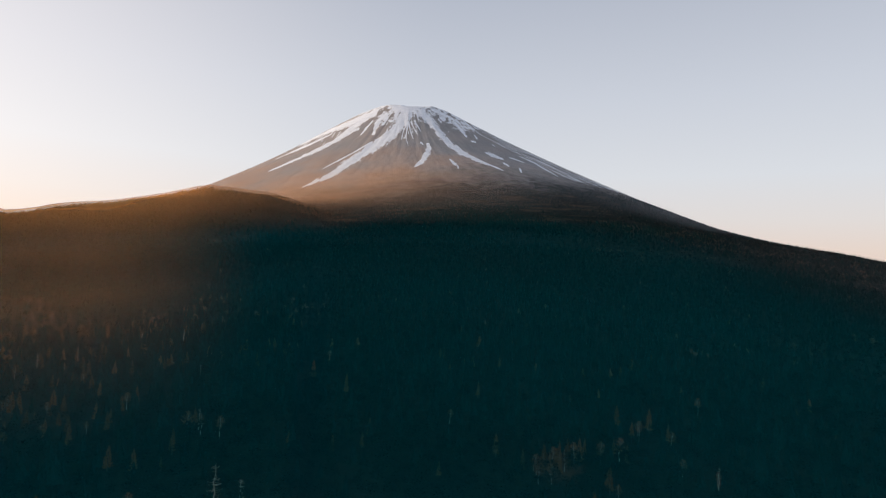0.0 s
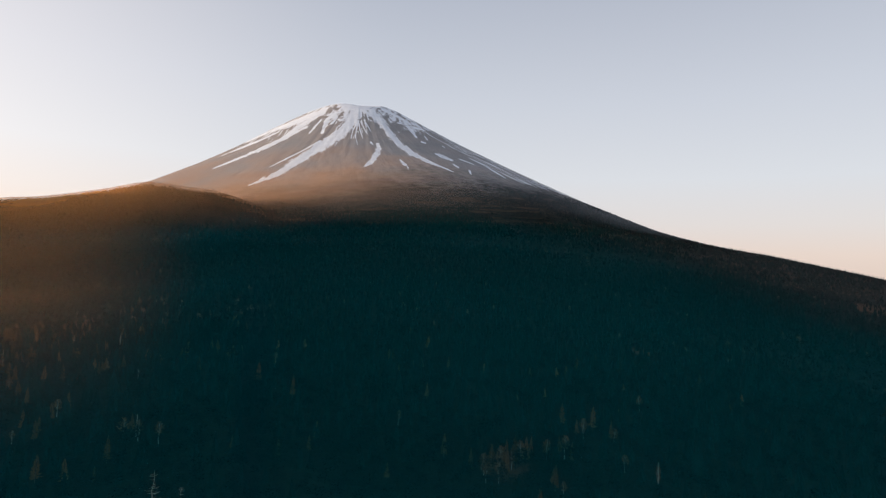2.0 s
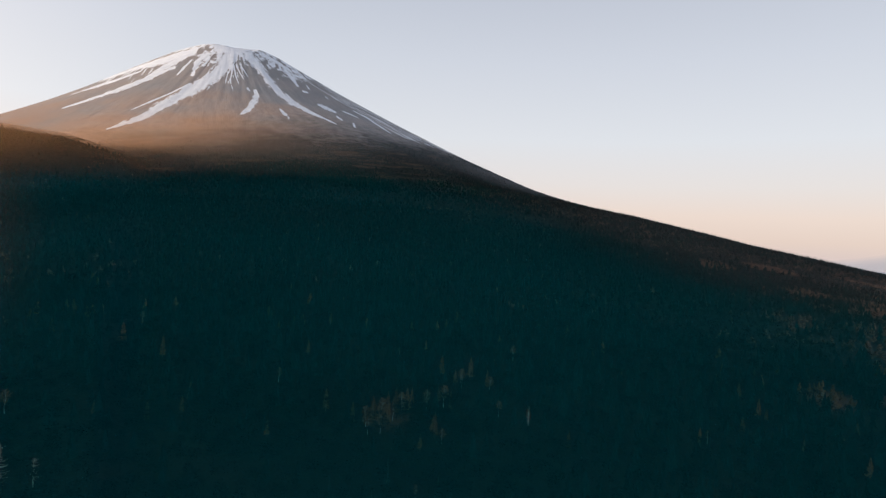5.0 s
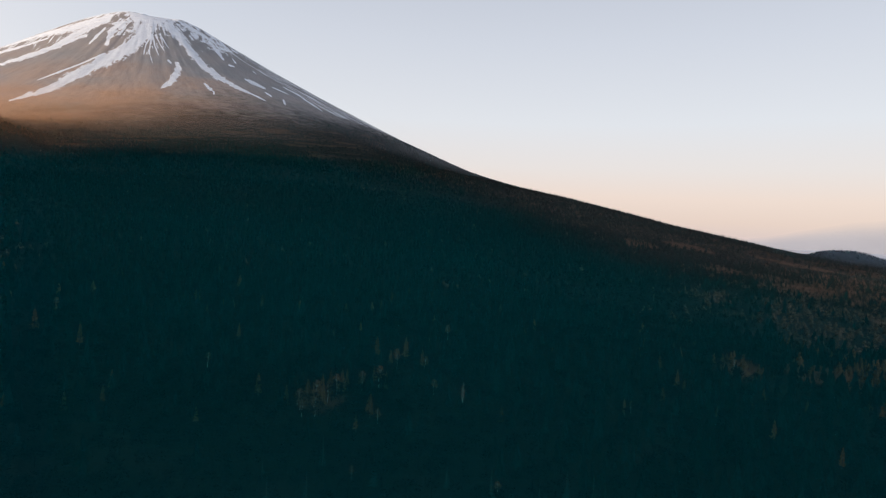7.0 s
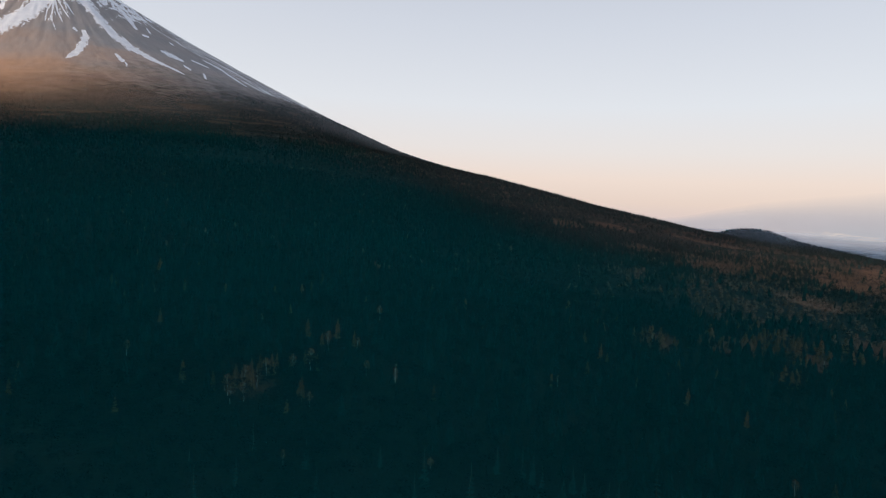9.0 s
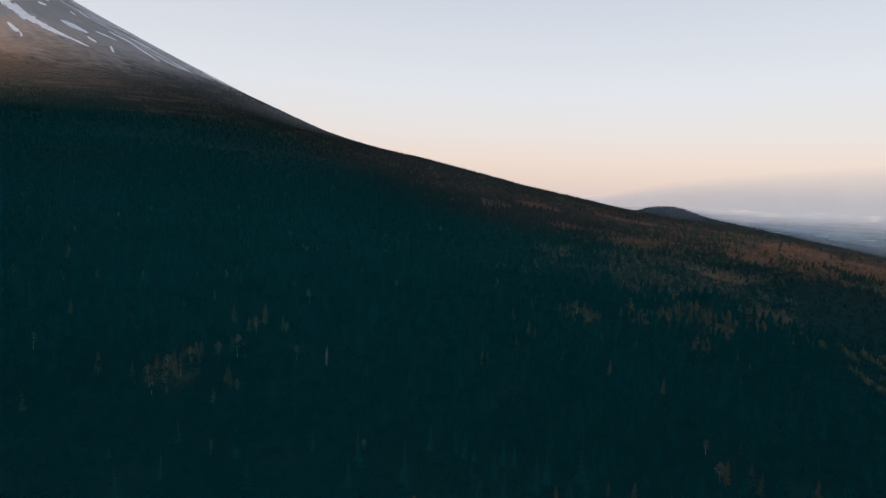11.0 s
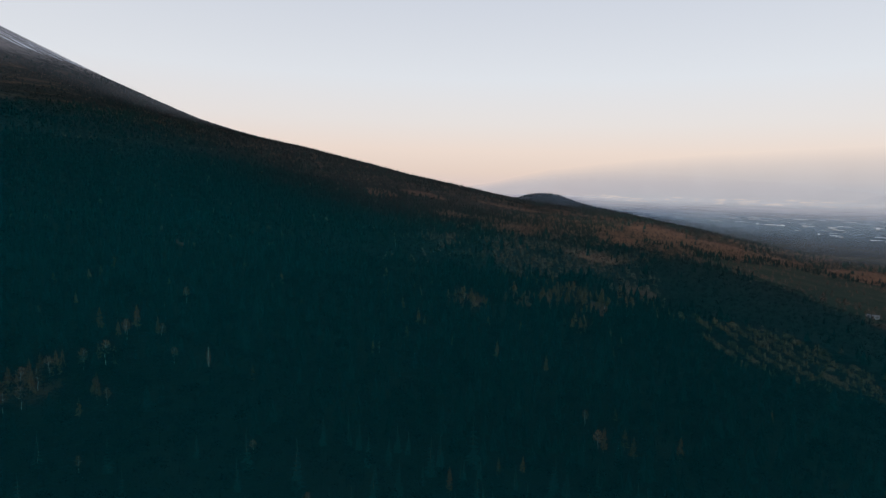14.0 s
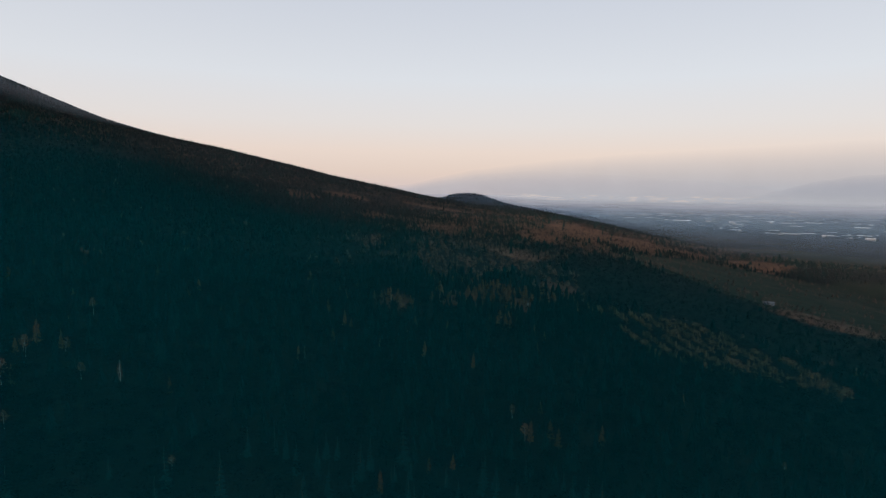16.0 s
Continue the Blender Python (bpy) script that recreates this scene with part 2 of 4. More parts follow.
def height(x, y):
    """Height of the bare ground at a place."""
    x, y = np.asarray(x, float), np.asarray(y, float)
    dx, dy = x - APEX_X, y - APEX_Y
    rho = np.hypot(dx, dy)
    lateral = x * math.cos(APEX_AZ) - y * math.sin(APEX_AZ)
    w = smooth(900, -900, lateral)
    cone = np.interp(rho, _r, _west) * w + np.interp(rho, _r, _east) * (1 - w)
    wooded = smooth(1850, 2300, rho)
    cone = cone - 7.0 * wooded
    # radial gullies and ribs on the bare upper cone
    phi = np.degrees(np.arctan2(lateral, -(dx * math.sin(APEX_AZ) + dy * math.cos(APEX_AZ))))
    rib = np.abs(fbm(phi / 4.2, rho / 800, 4, 11) - 0.5) * 2 + 0.35 * (fbm(phi / 1.3, rho / 200, 3, 21) - 0.5)
    cone = cone + (rib - 0.30) * 5 * smooth(240, 700, rho) * smooth(2300, 1300, rho)
    # crater rim, uneven, and the bowl behind it
    steep = np.interp(np.degrees(np.arctan2(x, y)), [-9.5, -8.2, -7.0, -6.5, -5.8, -4.0, -1.7, 0.3, 1.6, 3.0], [0.276, 0.282, 0.291, 0.2942, 0.297, 0.2968, 0.2987, 0.2925, 0.286, 0.276])
    rim = EYE_Z + np.hypot(x, y) * steep + 16 * (fbm(phi / 14, rho / 90, 3, 31) - 0.5) - 110 * smooth(RIM_R - 20, 20, rho)
    cone = -softmax(-cone, -rim, 24)
    # wooded spur
    dist, az = np.hypot(x, y), np.degrees(np.arctan2(x, y))
    crest_d = 2500 - 500 * smooth(-30, -75, az)
    crest = EYE_Z - 7 + crest_d * np.tan(np.radians(np.interp(az, SPUR_AZ, SPUR_EL)))
    away = (dist - crest_d) / np.where(dist < crest_d, 620.0, 420.0)
    spur = crest - (crest - cone.clip(None, crest)) * (1 - np.exp(-away * away))
    spur = np.where(az < -1, spur - 200 * smooth(-13, -4, az), -400)
    z = softmax(cone, spur, 14)
    # old cinder cone at the foot of the east flank
    hx, hy = 2600 * math.sin(radians(57.6)), 2600 * math.cos(radians(57.6))
    u = (x - hx) * math.cos(radians(57.6)) - (y - hy) * math.sin(radians(57.6))
    v = (x - hx) * math.sin(radians(57.6)) + (y - hy) * math.cos(radians(57.6))
    off = np.hypot(u + 12, v * 0.7)
    drop = np.interp(off, [0, 40, 80, 127, 177, 230, 290, 420, 800], [0, 1.5, 9, 29, 45, 56, 66, 92, 300])
    z = softmax(z, EYE_Z - 13.5 - drop, 8)
    # the wide plain beyond the foot
    plain = EYE_Z - np.tan(np.radians(np.interp(dist, [0, 1300, 2000, 3000, 4000, 5200], [40, 6.0, 4.0, 2.35, 1.2, 0.35]))) * dist
    z = softmax(z, np.where(dist > 900, plain, -900.0), 10)
    # swells of the forest floor
    z = z + (fbm(x / 330, y / 330, 3, 41) - 0.5) * 13 * smooth(200, 700, dist) * smooth(1700, 2500, rho)
    return z


# ---- tools for building ----
def mesh_of(name, verts, faces, material=None, smooth_faces=False):
    me = bpy.data.meshes.new(name)
    verts, faces = np.asarray(verts, np.float32), np.asarray(faces, np.int32)
    n = faces.shape[1]
    me.vertices.add(len(verts))
    me.vertices.foreach_set("co", verts.ravel())
    me.loops.add(faces.size)
    me.loops.foreach_set("vertex_index", faces.ravel())
    me.polygons.add(len(faces))
    me.polygons.foreach_set("loop_start", np.arange(0, faces.size, n, dtype=np.int32))
    me.polygons.foreach_set("use_smooth", np.full(len(faces), smooth_faces))
    me.update(calc_edges=True)
    if material:
        me.materials.append(material)
    return me


def give(me, name, values):
    a = me.attributes.new(name, "FLOAT", "POINT")
    a.data.foreach_set("value", np.asarray(values, np.float32))


def part(name, me, parent, label=""):
    """Links a mesh as one part of a thing."""
    ob = new(name, me)
    ob.parent = parent
    return tagged(ob, label) if label else ob


def grid_faces(rows, cols, closed=False):
    i, j = np.meshgrid(np.arange(rows - 1), np.arange(cols if closed else cols - 1), indexing="ij")
    k = (j + 1) % cols
    return np.stack([i * cols + j, i * cols + k, (i + 1) * cols + k, (i + 1) * cols + j], -1).reshape(-1, 4)


# ---- where things grow ----
def polar(x, y):
    return np.hypot(x, y), np.degrees(np.arctan2(x, y))


def apex_polar(x, y):
    dx, dy = x - APEX_X, y - APEX_Y
    lateral = dx * math.cos(APEX_AZ) - dy * math.sin(APEX_AZ)
    return np.hypot(dx, dy), np.degrees(np.arctan2(lateral, -(dx * math.sin(APEX_AZ) + dy * math.cos(APEX_AZ))))


def meadow(x, y):
    """1 on the open meadow, 0 off it."""
    d, az = polar(x, y)
    near = np.interp(az, [71, 78, 84.6, 92.6, 110], [955, 858, 783, 748, 700])
    far = np.interp(az, [71, 79.5, 86, 92, 110], [960, 1195, 1215, 1255, 1250])
    wob = (fbm(x / 60, y / 60, 3, 71) - 0.5) * 70
    return smooth(-12, 12, d - near + wob) * smooth(12, -12, d - far + wob) * smooth(71, 73, az)


# stands of bare larch and dry grass: bearing from the camera, distance, half widths, strength
STANDS = [(68.0, 1330, 3.2, 290, 1.0), (73.2, 1300, 3.6, 200, 0.9), (78.0, 1340, 2.6, 110, 0.8), (83.5, 1330, 3.0, 90, 0.8), (62.4, 740, 3.2, 45, 0.9), (55.5, 990, 2.2, 60, 0.6), (54.2, 960, 3.0, 70, 0.6),
          (64.6, 1020, 2.4, 70, 1.0), (63.9, 1160, 1.8, 60, 0.8), (66.5, 566, 1.6, 30, 0.6), (41.5, 1240, 1.6, 60, 0.6), (45.6, 1370, 2.4, 60, 0.6),
          (48.3, 1080, 2.0, 50, 0.6), (54.0, 1520, 3.2, 90, 0.6), (50.5, 412, 2.0, 22, 0.35), (56.5, 450, 3.0, 26, 0.40), (62.8, 462, 1.6, 20, 0.4),
          (89.0, 775, 4.0, 40, 0.7), (24.1, 540, 1.2, 16, 0.4), (11.9, 257, 2.6, 12, 0.3)]


def stands(x, y):
    """1 inside the russet stands, with ragged edges, 0 outside."""
    d, az = polar(x, y)
    wob = 0.7 * (fbm(d / 40, az / 1.6, 3, 54) - 0.5)
    out = np.zeros(np.shape(x))
    for a, r, wa, wr, strength in STANDS:
        out = np.maximum(out, strength * smooth(1.15, 0.75, np.hypot((az - a) / wa, (d - r) / wr) + wob))
    return out


def russet(x, y):
    """How much of the wood is bare russet larch and scrub, 0 to 1."""
    d, az = polar(x, y)
    b = 0.02 + 0.55 * (fbm(x / 75, y / 75, 3, 51) - 0.5) + 0.7 * (fbm(x / 420, y / 420, 2, 55) - 0.5)
    b = b + 0.16 * smooth(40, 56, az) * smooth(360, 620, d) * smooth(2600, 2000, d)
    b = b + 0.55 * smooth(41, 50, az) * smooth(72, 64, az) * smooth(330, 420, d) * smooth(900, 700, d) * smooth(0.38, 0.58, fbm(x / 45, y / 45, 3, 59))
    b = b + 0.10 * smooth(5, 25, az) * smooth(1200, 1700, d)
    rho, phi = apex_polar(x, y)
    b = b + 1.1 * smooth(2330, 1980, rho) * smooth(40, 8, phi) * (0.55 + 0.45 * smooth(0.3, 0.6, fbm(phi / 7, rho / 60, 3, 57)))
    b = b + 0.30 * smooth(44, 55, az) * smooth(800, 1000, d) * smooth(2300, 1800, d) * smooth(0.40, 0.58, fbm(d / 75, az / 5, 3, 53))
    b = b - 0.55 * smooth(66, 72, az) * smooth(540, 600, d) * smooth(900, 780, d)
    b = b - 0.30 * smooth(1700, 2100, d) * smooth(58, 64, az)
    # Larch share raised in the west, to paint in some warm sun glow.
    b = b + 0.15 * smooth(-16, -30, az)
    b = b + 0.6 * (fbm(x / 26, y / 26, 2, 60) - 0.5) + 0.75 * stands(x, y)
    return np.clip(1.7 * (b - 0.32) + 0.32, 0.008, 0.93)


def on_plain(x, y, soft=150.0):
    d, az = polar(x, y)
    near = np.interp(az, [50, 58, 63, 66, 72, 77, 84, 90, 98], [5200, 4600, 3500, 2900, 2350, 1950, 1600, 1500, 1500])
    return smooth(-soft, 150, d - near)


def treeline(x, y):
    """1 in the woods, 0 on the bare upper cone."""
    rho, phi = apex_polar(x, y)
    line = np.interp(phi, [-90, -40, -15, -6, 0, 6, 15, 30, 45, 60, 90], [2200, 2120, 1980, 1890, 1810, 1745, 1735, 1725, 1740, 1820, 2000])
    return smooth(-470, 370, rho - line + 260 * (fbm(x / 190, y / 190, 4, 61) - 0.5))


def clearings(x, y):
    """1 on the long level gaps in the highest woods."""
    rho, phi = apex_polar(x, y)
    gap = 0.8 * smooth(0.70, 0.76, fbm(phi / 4, rho / 36, 2, 63))
    return gap * smooth(1850, 1950, rho) * smooth(2650, 2450, rho) * smooth(-32, -24, phi) * smooth(36, 28, phi)


# snow-filled gullies on the cone: bearing about the summit, distance down the slope, half width
GULLIES_WEST = [
    [(-3.2, 600, 44), (-5.3, 828, 36), (-7.6, 963, 31), (-9.6, 1052, 30), (-11.1, 1145, 28), (-13.4, 1332, 26), (-14.3, 1484, 20), (-15.6, 1561, 15), (-16.6, 1640, 5)],
    [(-11.6, 1000, 6), (-15.0, 1158, 6), (-18.2, 1360, 3)],
    [(-28.0, 483, 22), (-28.7, 606, 24), (-29.7, 729, 24), (-28.0, 884, 18), (-28.8, 962, 17), (-31.0, 1060, 15), (-33.0, 1160, 12), (-35.0, 1300, 5)],
    [(-24.6, 748, 10), (-27.7, 881, 13)],
]
GULLIES_SUNNY = [
    [(-30.6, 430, 22), (-34.8, 562, 28), (-41.2, 642, 27), (-52.0, 700, 26), (-60.0, 820, 20)],
    [(-38.6, 770, 7), (-41.7, 890, 12), (-44.7, 960, 12), (-48.0, 1060, 6)],
    [(-18.1, 560, 12), (-16.6, 690, 20), (-14.6, 800, 9), (-13.6, 870, 8)],
    [(-21.0, 640, 6), (-20.0, 760, 9), (-19.0, 860, 5)],
]
RILLS = [
    [(-1.2, 660, 6.0), (-5.0, 812, 4.2), (-8.2, 930, 2.4)],
    [(-0.8, 640, 5.4), (-6.1, 800, 3.6), (-9.8, 900, 2.4)],
    [(-1.0, 700, 4.8), (-3.6, 830, 3.6), (-6.2, 960, 1.8)],
    [(-0.4, 700, 4.8), (-2.0, 845, 3.6), (-2.0, 985, 1.8)],
    [(0.0, 680, 4.8), (-0.6, 840, 3.6), (-0.6, 952, 3.0), (0.2, 1090, 1.8)],
    [(0.3, 700, 4.8), (1.0, 850, 3.6), (1.9, 985, 1.8)],
    [(1.2, 680, 4.2), (2.6, 800, 3.0), (3.6, 905, 1.8)],
    [(3.0, 660, 3.6), (4.6, 780, 3.0), (5.2, 850, 1.8)],
]
GULLIES_EAST = [
    [(10.3, 500, 34), (11.8, 650, 26), (12.4, 720, 24), (12.5, 928, 25), (13.1, 1128, 21), (13.8, 1249, 19), (15.5, 1394, 13), (17.6, 1565, 4)],
    [(6.1, 1070, 10), (5.6, 1170, 17), (4.3, 1295, 16), (3.0, 1390, 13), (1.6, 1465, 5)],
    [(20.6, 1232, 10), (21.4, 1280, 15), (22.4, 1330, 9)],
    [(28.4, 640, 13), (25.3, 773, 15), (22.5, 915, 7)],
    [(24.3, 399, 20), (31.3, 502, 16), (31.6, 640, 9)],
]
DRIFTS = [
    [(4.1, 1050, 5), (4.5, 1082, 6)], [(9.4, 1368, 6), (9.6, 1450, 8)], [(9.8, 1481, 4), (9.5, 1525, 4)],
    [(20.5, 1430, 7), (20.4, 1482, 7)], [(22.1, 1520, 5), (20.7, 1592, 7)], [(21.9, 1003, 7), (22.6, 1020, 8)],
    [(28.1, 870, 5), (26.2, 940, 6)], [(28.9, 1036, 5), (28.6, 1066, 5)], [(33.7, 995, 5), (33.3, 1050, 5)],
]
FLANK = [
    [(30.7, 1246, 5), (30.9, 1368, 9), (28.7, 1590, 6)], [(42.1, 1035, 5), (45.4, 1178, 6), (37.3, 1550, 4)],
    [(34.8, 1413, 5), (32.7, 1635, 5)], [(25.6, 1300, 5), (27.0, 1380, 5)], [(36.0, 1150, 5), (35.6, 1400, 6)],
]


def drift_depth(x, y):
    """Depth of the snow that fills the gullies, in parts: over a half it covers the rock."""
    rho, phi = apex_polar(x, y)
    u = np.radians(phi) * rho
    ragged = 1 + 0.9 * (fbm(u / 26, rho / 80, 3, 95) - 0.5) + 0.7 * (fbm(u / 9, rho / 30, 2, 96) - 0.5)
    s = np.zeros(x.shape)
    for line in GULLIES_WEST + GULLIES_SUNNY + RILLS + GULLIES_EAST + DRIFTS + FLANK:
        lo, hi = min(p[1] for p in line) - 160, max(p[1] for p in line) + 160
        near = (rho > lo) & (rho < hi)
        px, pr, rag = u[near], rho[near], ragged[near]
        for (p0, r0, w0), (p1, r1, w1) in zip(line, line[1:]):
            a0, a1 = radians(p0) * r0, radians(p1) * r1
            ux, uy = a1 - a0, (r1 - r0) / 2.6
            k = np.clip(((px - a0) * ux + (pr - r0) / 2.6 * uy) / (ux * ux + uy * uy), 0, 1)
            off = np.hypot(px - a0 - k * ux, (pr - r0) / 2.6 - k * uy)
            s[near] = np.maximum(s[near], 1.0 - 0.5 * off / ((w0 + (w1 - w0) * k) * rag))
    return np.clip(s, 0, 1)


def snow_cover(x, y):
    """Depth of the patchy snow round the summit and along the flanks."""
    rho, phi = apex_polar(x, y)
    u = np.radians(phi) * rho
    patch, speck = fbm(u / 60, rho / 170, 4, 85), fbm(u / 20, rho / 55, 3, 87)
    edge = np.interp(phi, [-70, -45, -32, -25, -18, -10, -3, 3, 8, 12, 15, 22, 30, 45, 60], [400, 400, 360, 310, 420, 610, 690, 620, 540, 620, 500, 400, 400, 430, 380])
    rills = fbm(phi / 0.9, rho / 300, 2, 89)
    cap = 0.5 + (edge - rho) / 380 + 1.3 * (patch - 0.5) + 1.7 * (speck - 0.5) + 1.2 * (rills - 0.5)
    # broken cover on the upper east side, thin wind-blown lines along both flanks
    east = smooth(15, 22, phi) * smooth(1000, 560, rho)
    s = np.maximum(cap, east * (0.52 + 2.2 * (speck - 0.5) + 1.4 * (patch - 0.53)))
    west = smooth(-20, -30, phi) * smooth(1150, 700, rho)
    s = np.maximum(s, west * (0.5 + 3.2 * (fbm(u / 15, rho / 200, 3, 91) - 0.58)))
    thin = fbm(phi / 0.55, rho / 330, 3, 97)
    flank = smooth(27, 36, phi) * smooth(560, 760, rho) * smooth(1800, 1640, rho + 1.6 * (60 - phi))
    s = np.maximum(s, flank * (0.5 + 6.0 * (thin - 0.58)))
    return np.clip(s, 0, 1) * smooth(1800, 1600, rho)


def tag_land(me, x, y):
    give(me, "snow", snow_cover(x, y))
    give(me, "drift", drift_depth(x, y))
    give(me, "scree", 1 - treeline(x, y))
    rho, phi = apex_polar(x, y)
    give(me, "around", phi)
    give(me, "down", rho)
    # Belt of rusty ground with sunlit orange painted in, fading eastward; clearings get some.
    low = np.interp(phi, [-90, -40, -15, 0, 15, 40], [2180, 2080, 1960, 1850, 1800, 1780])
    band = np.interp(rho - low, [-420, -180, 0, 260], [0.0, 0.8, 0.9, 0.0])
    give(me, "lit_rust", np.maximum(band * smooth(16, -8, phi) * (0.7 + 0.9 * (fbm(phi / 9, rho / 45, 3, 68) - 0.35)), 0.28 * clearings(x, y)))
    # Painted shade: east flank and upper cone turn grey.
    give(me, "shade_grey", smooth(-6, 22, phi + 14 * (fbm(x / 120, y / 120, 3, 66) - 0.5)) + 0.95 * smooth(1500, 900, rho + 260 * (fbm(x / 150, y / 150, 3, 69) - 0.5)))
    d, az = polar(x, y)
    strip = smooth(0.5, 0.62, fbm(x / 90, y / 260, 3, 99)) * smooth(52, 62, az) * smooth(800, 1000, d) * smooth(2300, 1700, d)
    give(me, "straw", stands(x, y))
    give(me, "grass", np.clip(np.maximum(meadow(x, y), strip), 0, 1))


# ---- ground sheet, and the volcano's upper cone on it ----
CONE_FOOT = 2400.0


def build_ground():
    az = np.radians(np.concatenate([np.arange(-44, 100, 0.22), np.arange(100, 316, 2.0)]))
    r = np.concatenate([[0.01, 25, 50, 75, 100, 120], np.geomspace(140, 4960, 250)])
    rr, aa = np.meshgrid(r, az, indexing="ij")
    x, y = rr * np.sin(aa) + 1.7 * (rr < 60), rr * np.cos(aa) + 2.3 * (rr < 60)
    z = height(x, y)
    rho, _ = apex_polar(x, y)
    z = z - 40 * smooth(CONE_FOOT, CONE_FOOT - 150, rho)
    me = mesh_of("ground", np.stack([x, y, z], -1).reshape(-1, 3), grid_faces(len(r), len(az), True)[:, ::-1], LAND, True)
    tag_land(me, x.ravel(), y.ravel())
    tagged(new("ground", me), "dark forest floor falling to a wide plain", "ground", kind="structure")


def build_mountain():
    phi = np.radians(np.concatenate([np.arange(-100, -62, 0.6), np.arange(-62, 62, 0.2), np.arange(62, 100, 0.6), np.arange(100, 260, 5.0)]))
    rho = np.concatenate([np.arange(5, 180, 25), np.arange(180, 1800, 5.0), np.arange(1800, CONE_FOOT + 40, 15.0)])
    rr, pp = np.meshgrid(rho, phi, indexing="ij")
    lat, fwd = rr * np.sin(pp), -rr * np.cos(pp)
    x = APEX_X + lat * math.cos(APEX_AZ) + fwd * math.sin(APEX_AZ)
    y = APEX_Y - lat * math.sin(APEX_AZ) + fwd * math.cos(APEX_AZ)
    z = height(x, y) - 12 * smooth(CONE_FOOT - 30, CONE_FOOT + 30, rr)
    me = mesh_of("mountain", np.stack([x, y, z], -1).reshape(-1, 3), grid_faces(len(rho), len(phi), True), LAND, True)
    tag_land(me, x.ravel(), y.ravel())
    tagged(new("mountain", me), "snow-streaked brown volcano cone above dark forest", "mountain", kind="structure")


build_ground()
build_mountain()


# ---- far ranges and the haze over the plain, painted as sheets ----
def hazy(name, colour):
    """Emissive far sheet: glow paints its haze, and its crest melts into the sky."""
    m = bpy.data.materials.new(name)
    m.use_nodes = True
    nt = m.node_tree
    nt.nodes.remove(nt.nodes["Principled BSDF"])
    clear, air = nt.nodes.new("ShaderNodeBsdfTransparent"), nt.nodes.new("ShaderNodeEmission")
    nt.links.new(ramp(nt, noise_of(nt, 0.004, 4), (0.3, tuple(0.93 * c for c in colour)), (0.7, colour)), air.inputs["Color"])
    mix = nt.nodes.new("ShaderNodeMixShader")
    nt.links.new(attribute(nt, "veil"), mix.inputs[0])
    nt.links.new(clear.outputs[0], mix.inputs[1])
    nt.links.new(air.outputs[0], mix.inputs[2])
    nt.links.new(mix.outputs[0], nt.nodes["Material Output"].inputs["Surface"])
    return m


def build_range(az0, az1, d, crests, seed, material, label, fade, name="distant_range"):
    """A distant glowing line of hills or haze; crests: bearing, elevation in degrees."""
    az = np.arange(az0, az1, 0.1)
    el = np.interp(az, [c[0] for c in crests], [c[1] for c in crests])
    el = el + 0.28 * (fbm(az / 2.2, az * 0, 4, seed) - 0.5) * np.clip(el + 0.6, 0, 1)
    top = EYE_Z + d * np.tan(np.radians(el))
    rings = []
    for back, share in ((-40, 0.0), (-30, 0.3), (-20, 0.55), (-12, 0.75), (-5, 0.9), (0, 1.0)):
        base = EYE_Z - 75.0
        rings.append(np.stack([(d + back) * np.sin(np.radians(az)), (d + back) * np.cos(np.radians(az)), base + (top - base) * share], -1))
    me = mesh_of(name, np.concatenate(rings), grid_faces(6, len(az)), material, True)
    give(me, "veil", np.repeat(fade, len(az)))
    tagged(new(name, me), label, "hills" if name == "distant_range" else "haze", kind="structure")


build_range(44, 116, 4945, [(44, -0.8), (52, 0.8), (58, 2.2), (64, 3.0), (70, 3.5), (78, 4.0), (86, 4.4), (92, 4.7), (116, 5.0)], 5, hazy("haze_bank", (0.42, 0.455, 0.52)), "glowing sheet painting a grey-blue bank of haze low in the sky", [0.86, 0.74, 0.57, 0.36, 0.15, 0.0], "haze_bank")
build_range(46, 100, 4920, [(46, -1.0), (51, 0.25), (54.8, 1.14), (58.6, 1.75), (64, 2.1), (70, 1.9), (78, 1.3), (86, 0.6), (100, 0.2)], 3, hazy("far_range_glow", (0.52, 0.47, 0.49)), "pale far range, its evening haze painted as glow", [0.9, 0.72, 0.48, 0.28, 0.13, 0.03])
build_range(78, 112, 4860, [(78, -0.8), (82, -0.3), (83.6, 0.1), (86, 1.0), (89.5, 1.6), (92, 1.9), (100, 2.4), (112, 1.0)], 8, hazy("lilac_range_glow", (0.36, 0.37, 0.43)), "lilac far range, its evening haze painted as glow", [0.9, 0.8, 0.68, 0.5, 0.3, 0.08])


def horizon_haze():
    """Emissive band painting the bright haze where the far plain fades into the sky."""
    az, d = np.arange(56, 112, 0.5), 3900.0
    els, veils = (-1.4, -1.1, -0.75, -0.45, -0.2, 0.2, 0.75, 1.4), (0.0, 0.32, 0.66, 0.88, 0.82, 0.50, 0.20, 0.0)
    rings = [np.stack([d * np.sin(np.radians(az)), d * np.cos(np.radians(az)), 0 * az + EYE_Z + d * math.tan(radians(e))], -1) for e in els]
    me = mesh_of("horizon_haze", np.concatenate(rings), grid_faces(len(els), len(az)), hazy("horizon_glow", (0.46, 0.465, 0.505)), True)
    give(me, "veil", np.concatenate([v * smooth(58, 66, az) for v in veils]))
    tagged(new("horizon_haze", me), "emissive band painting pale haze along the far horizon", "haze", kind="structure")


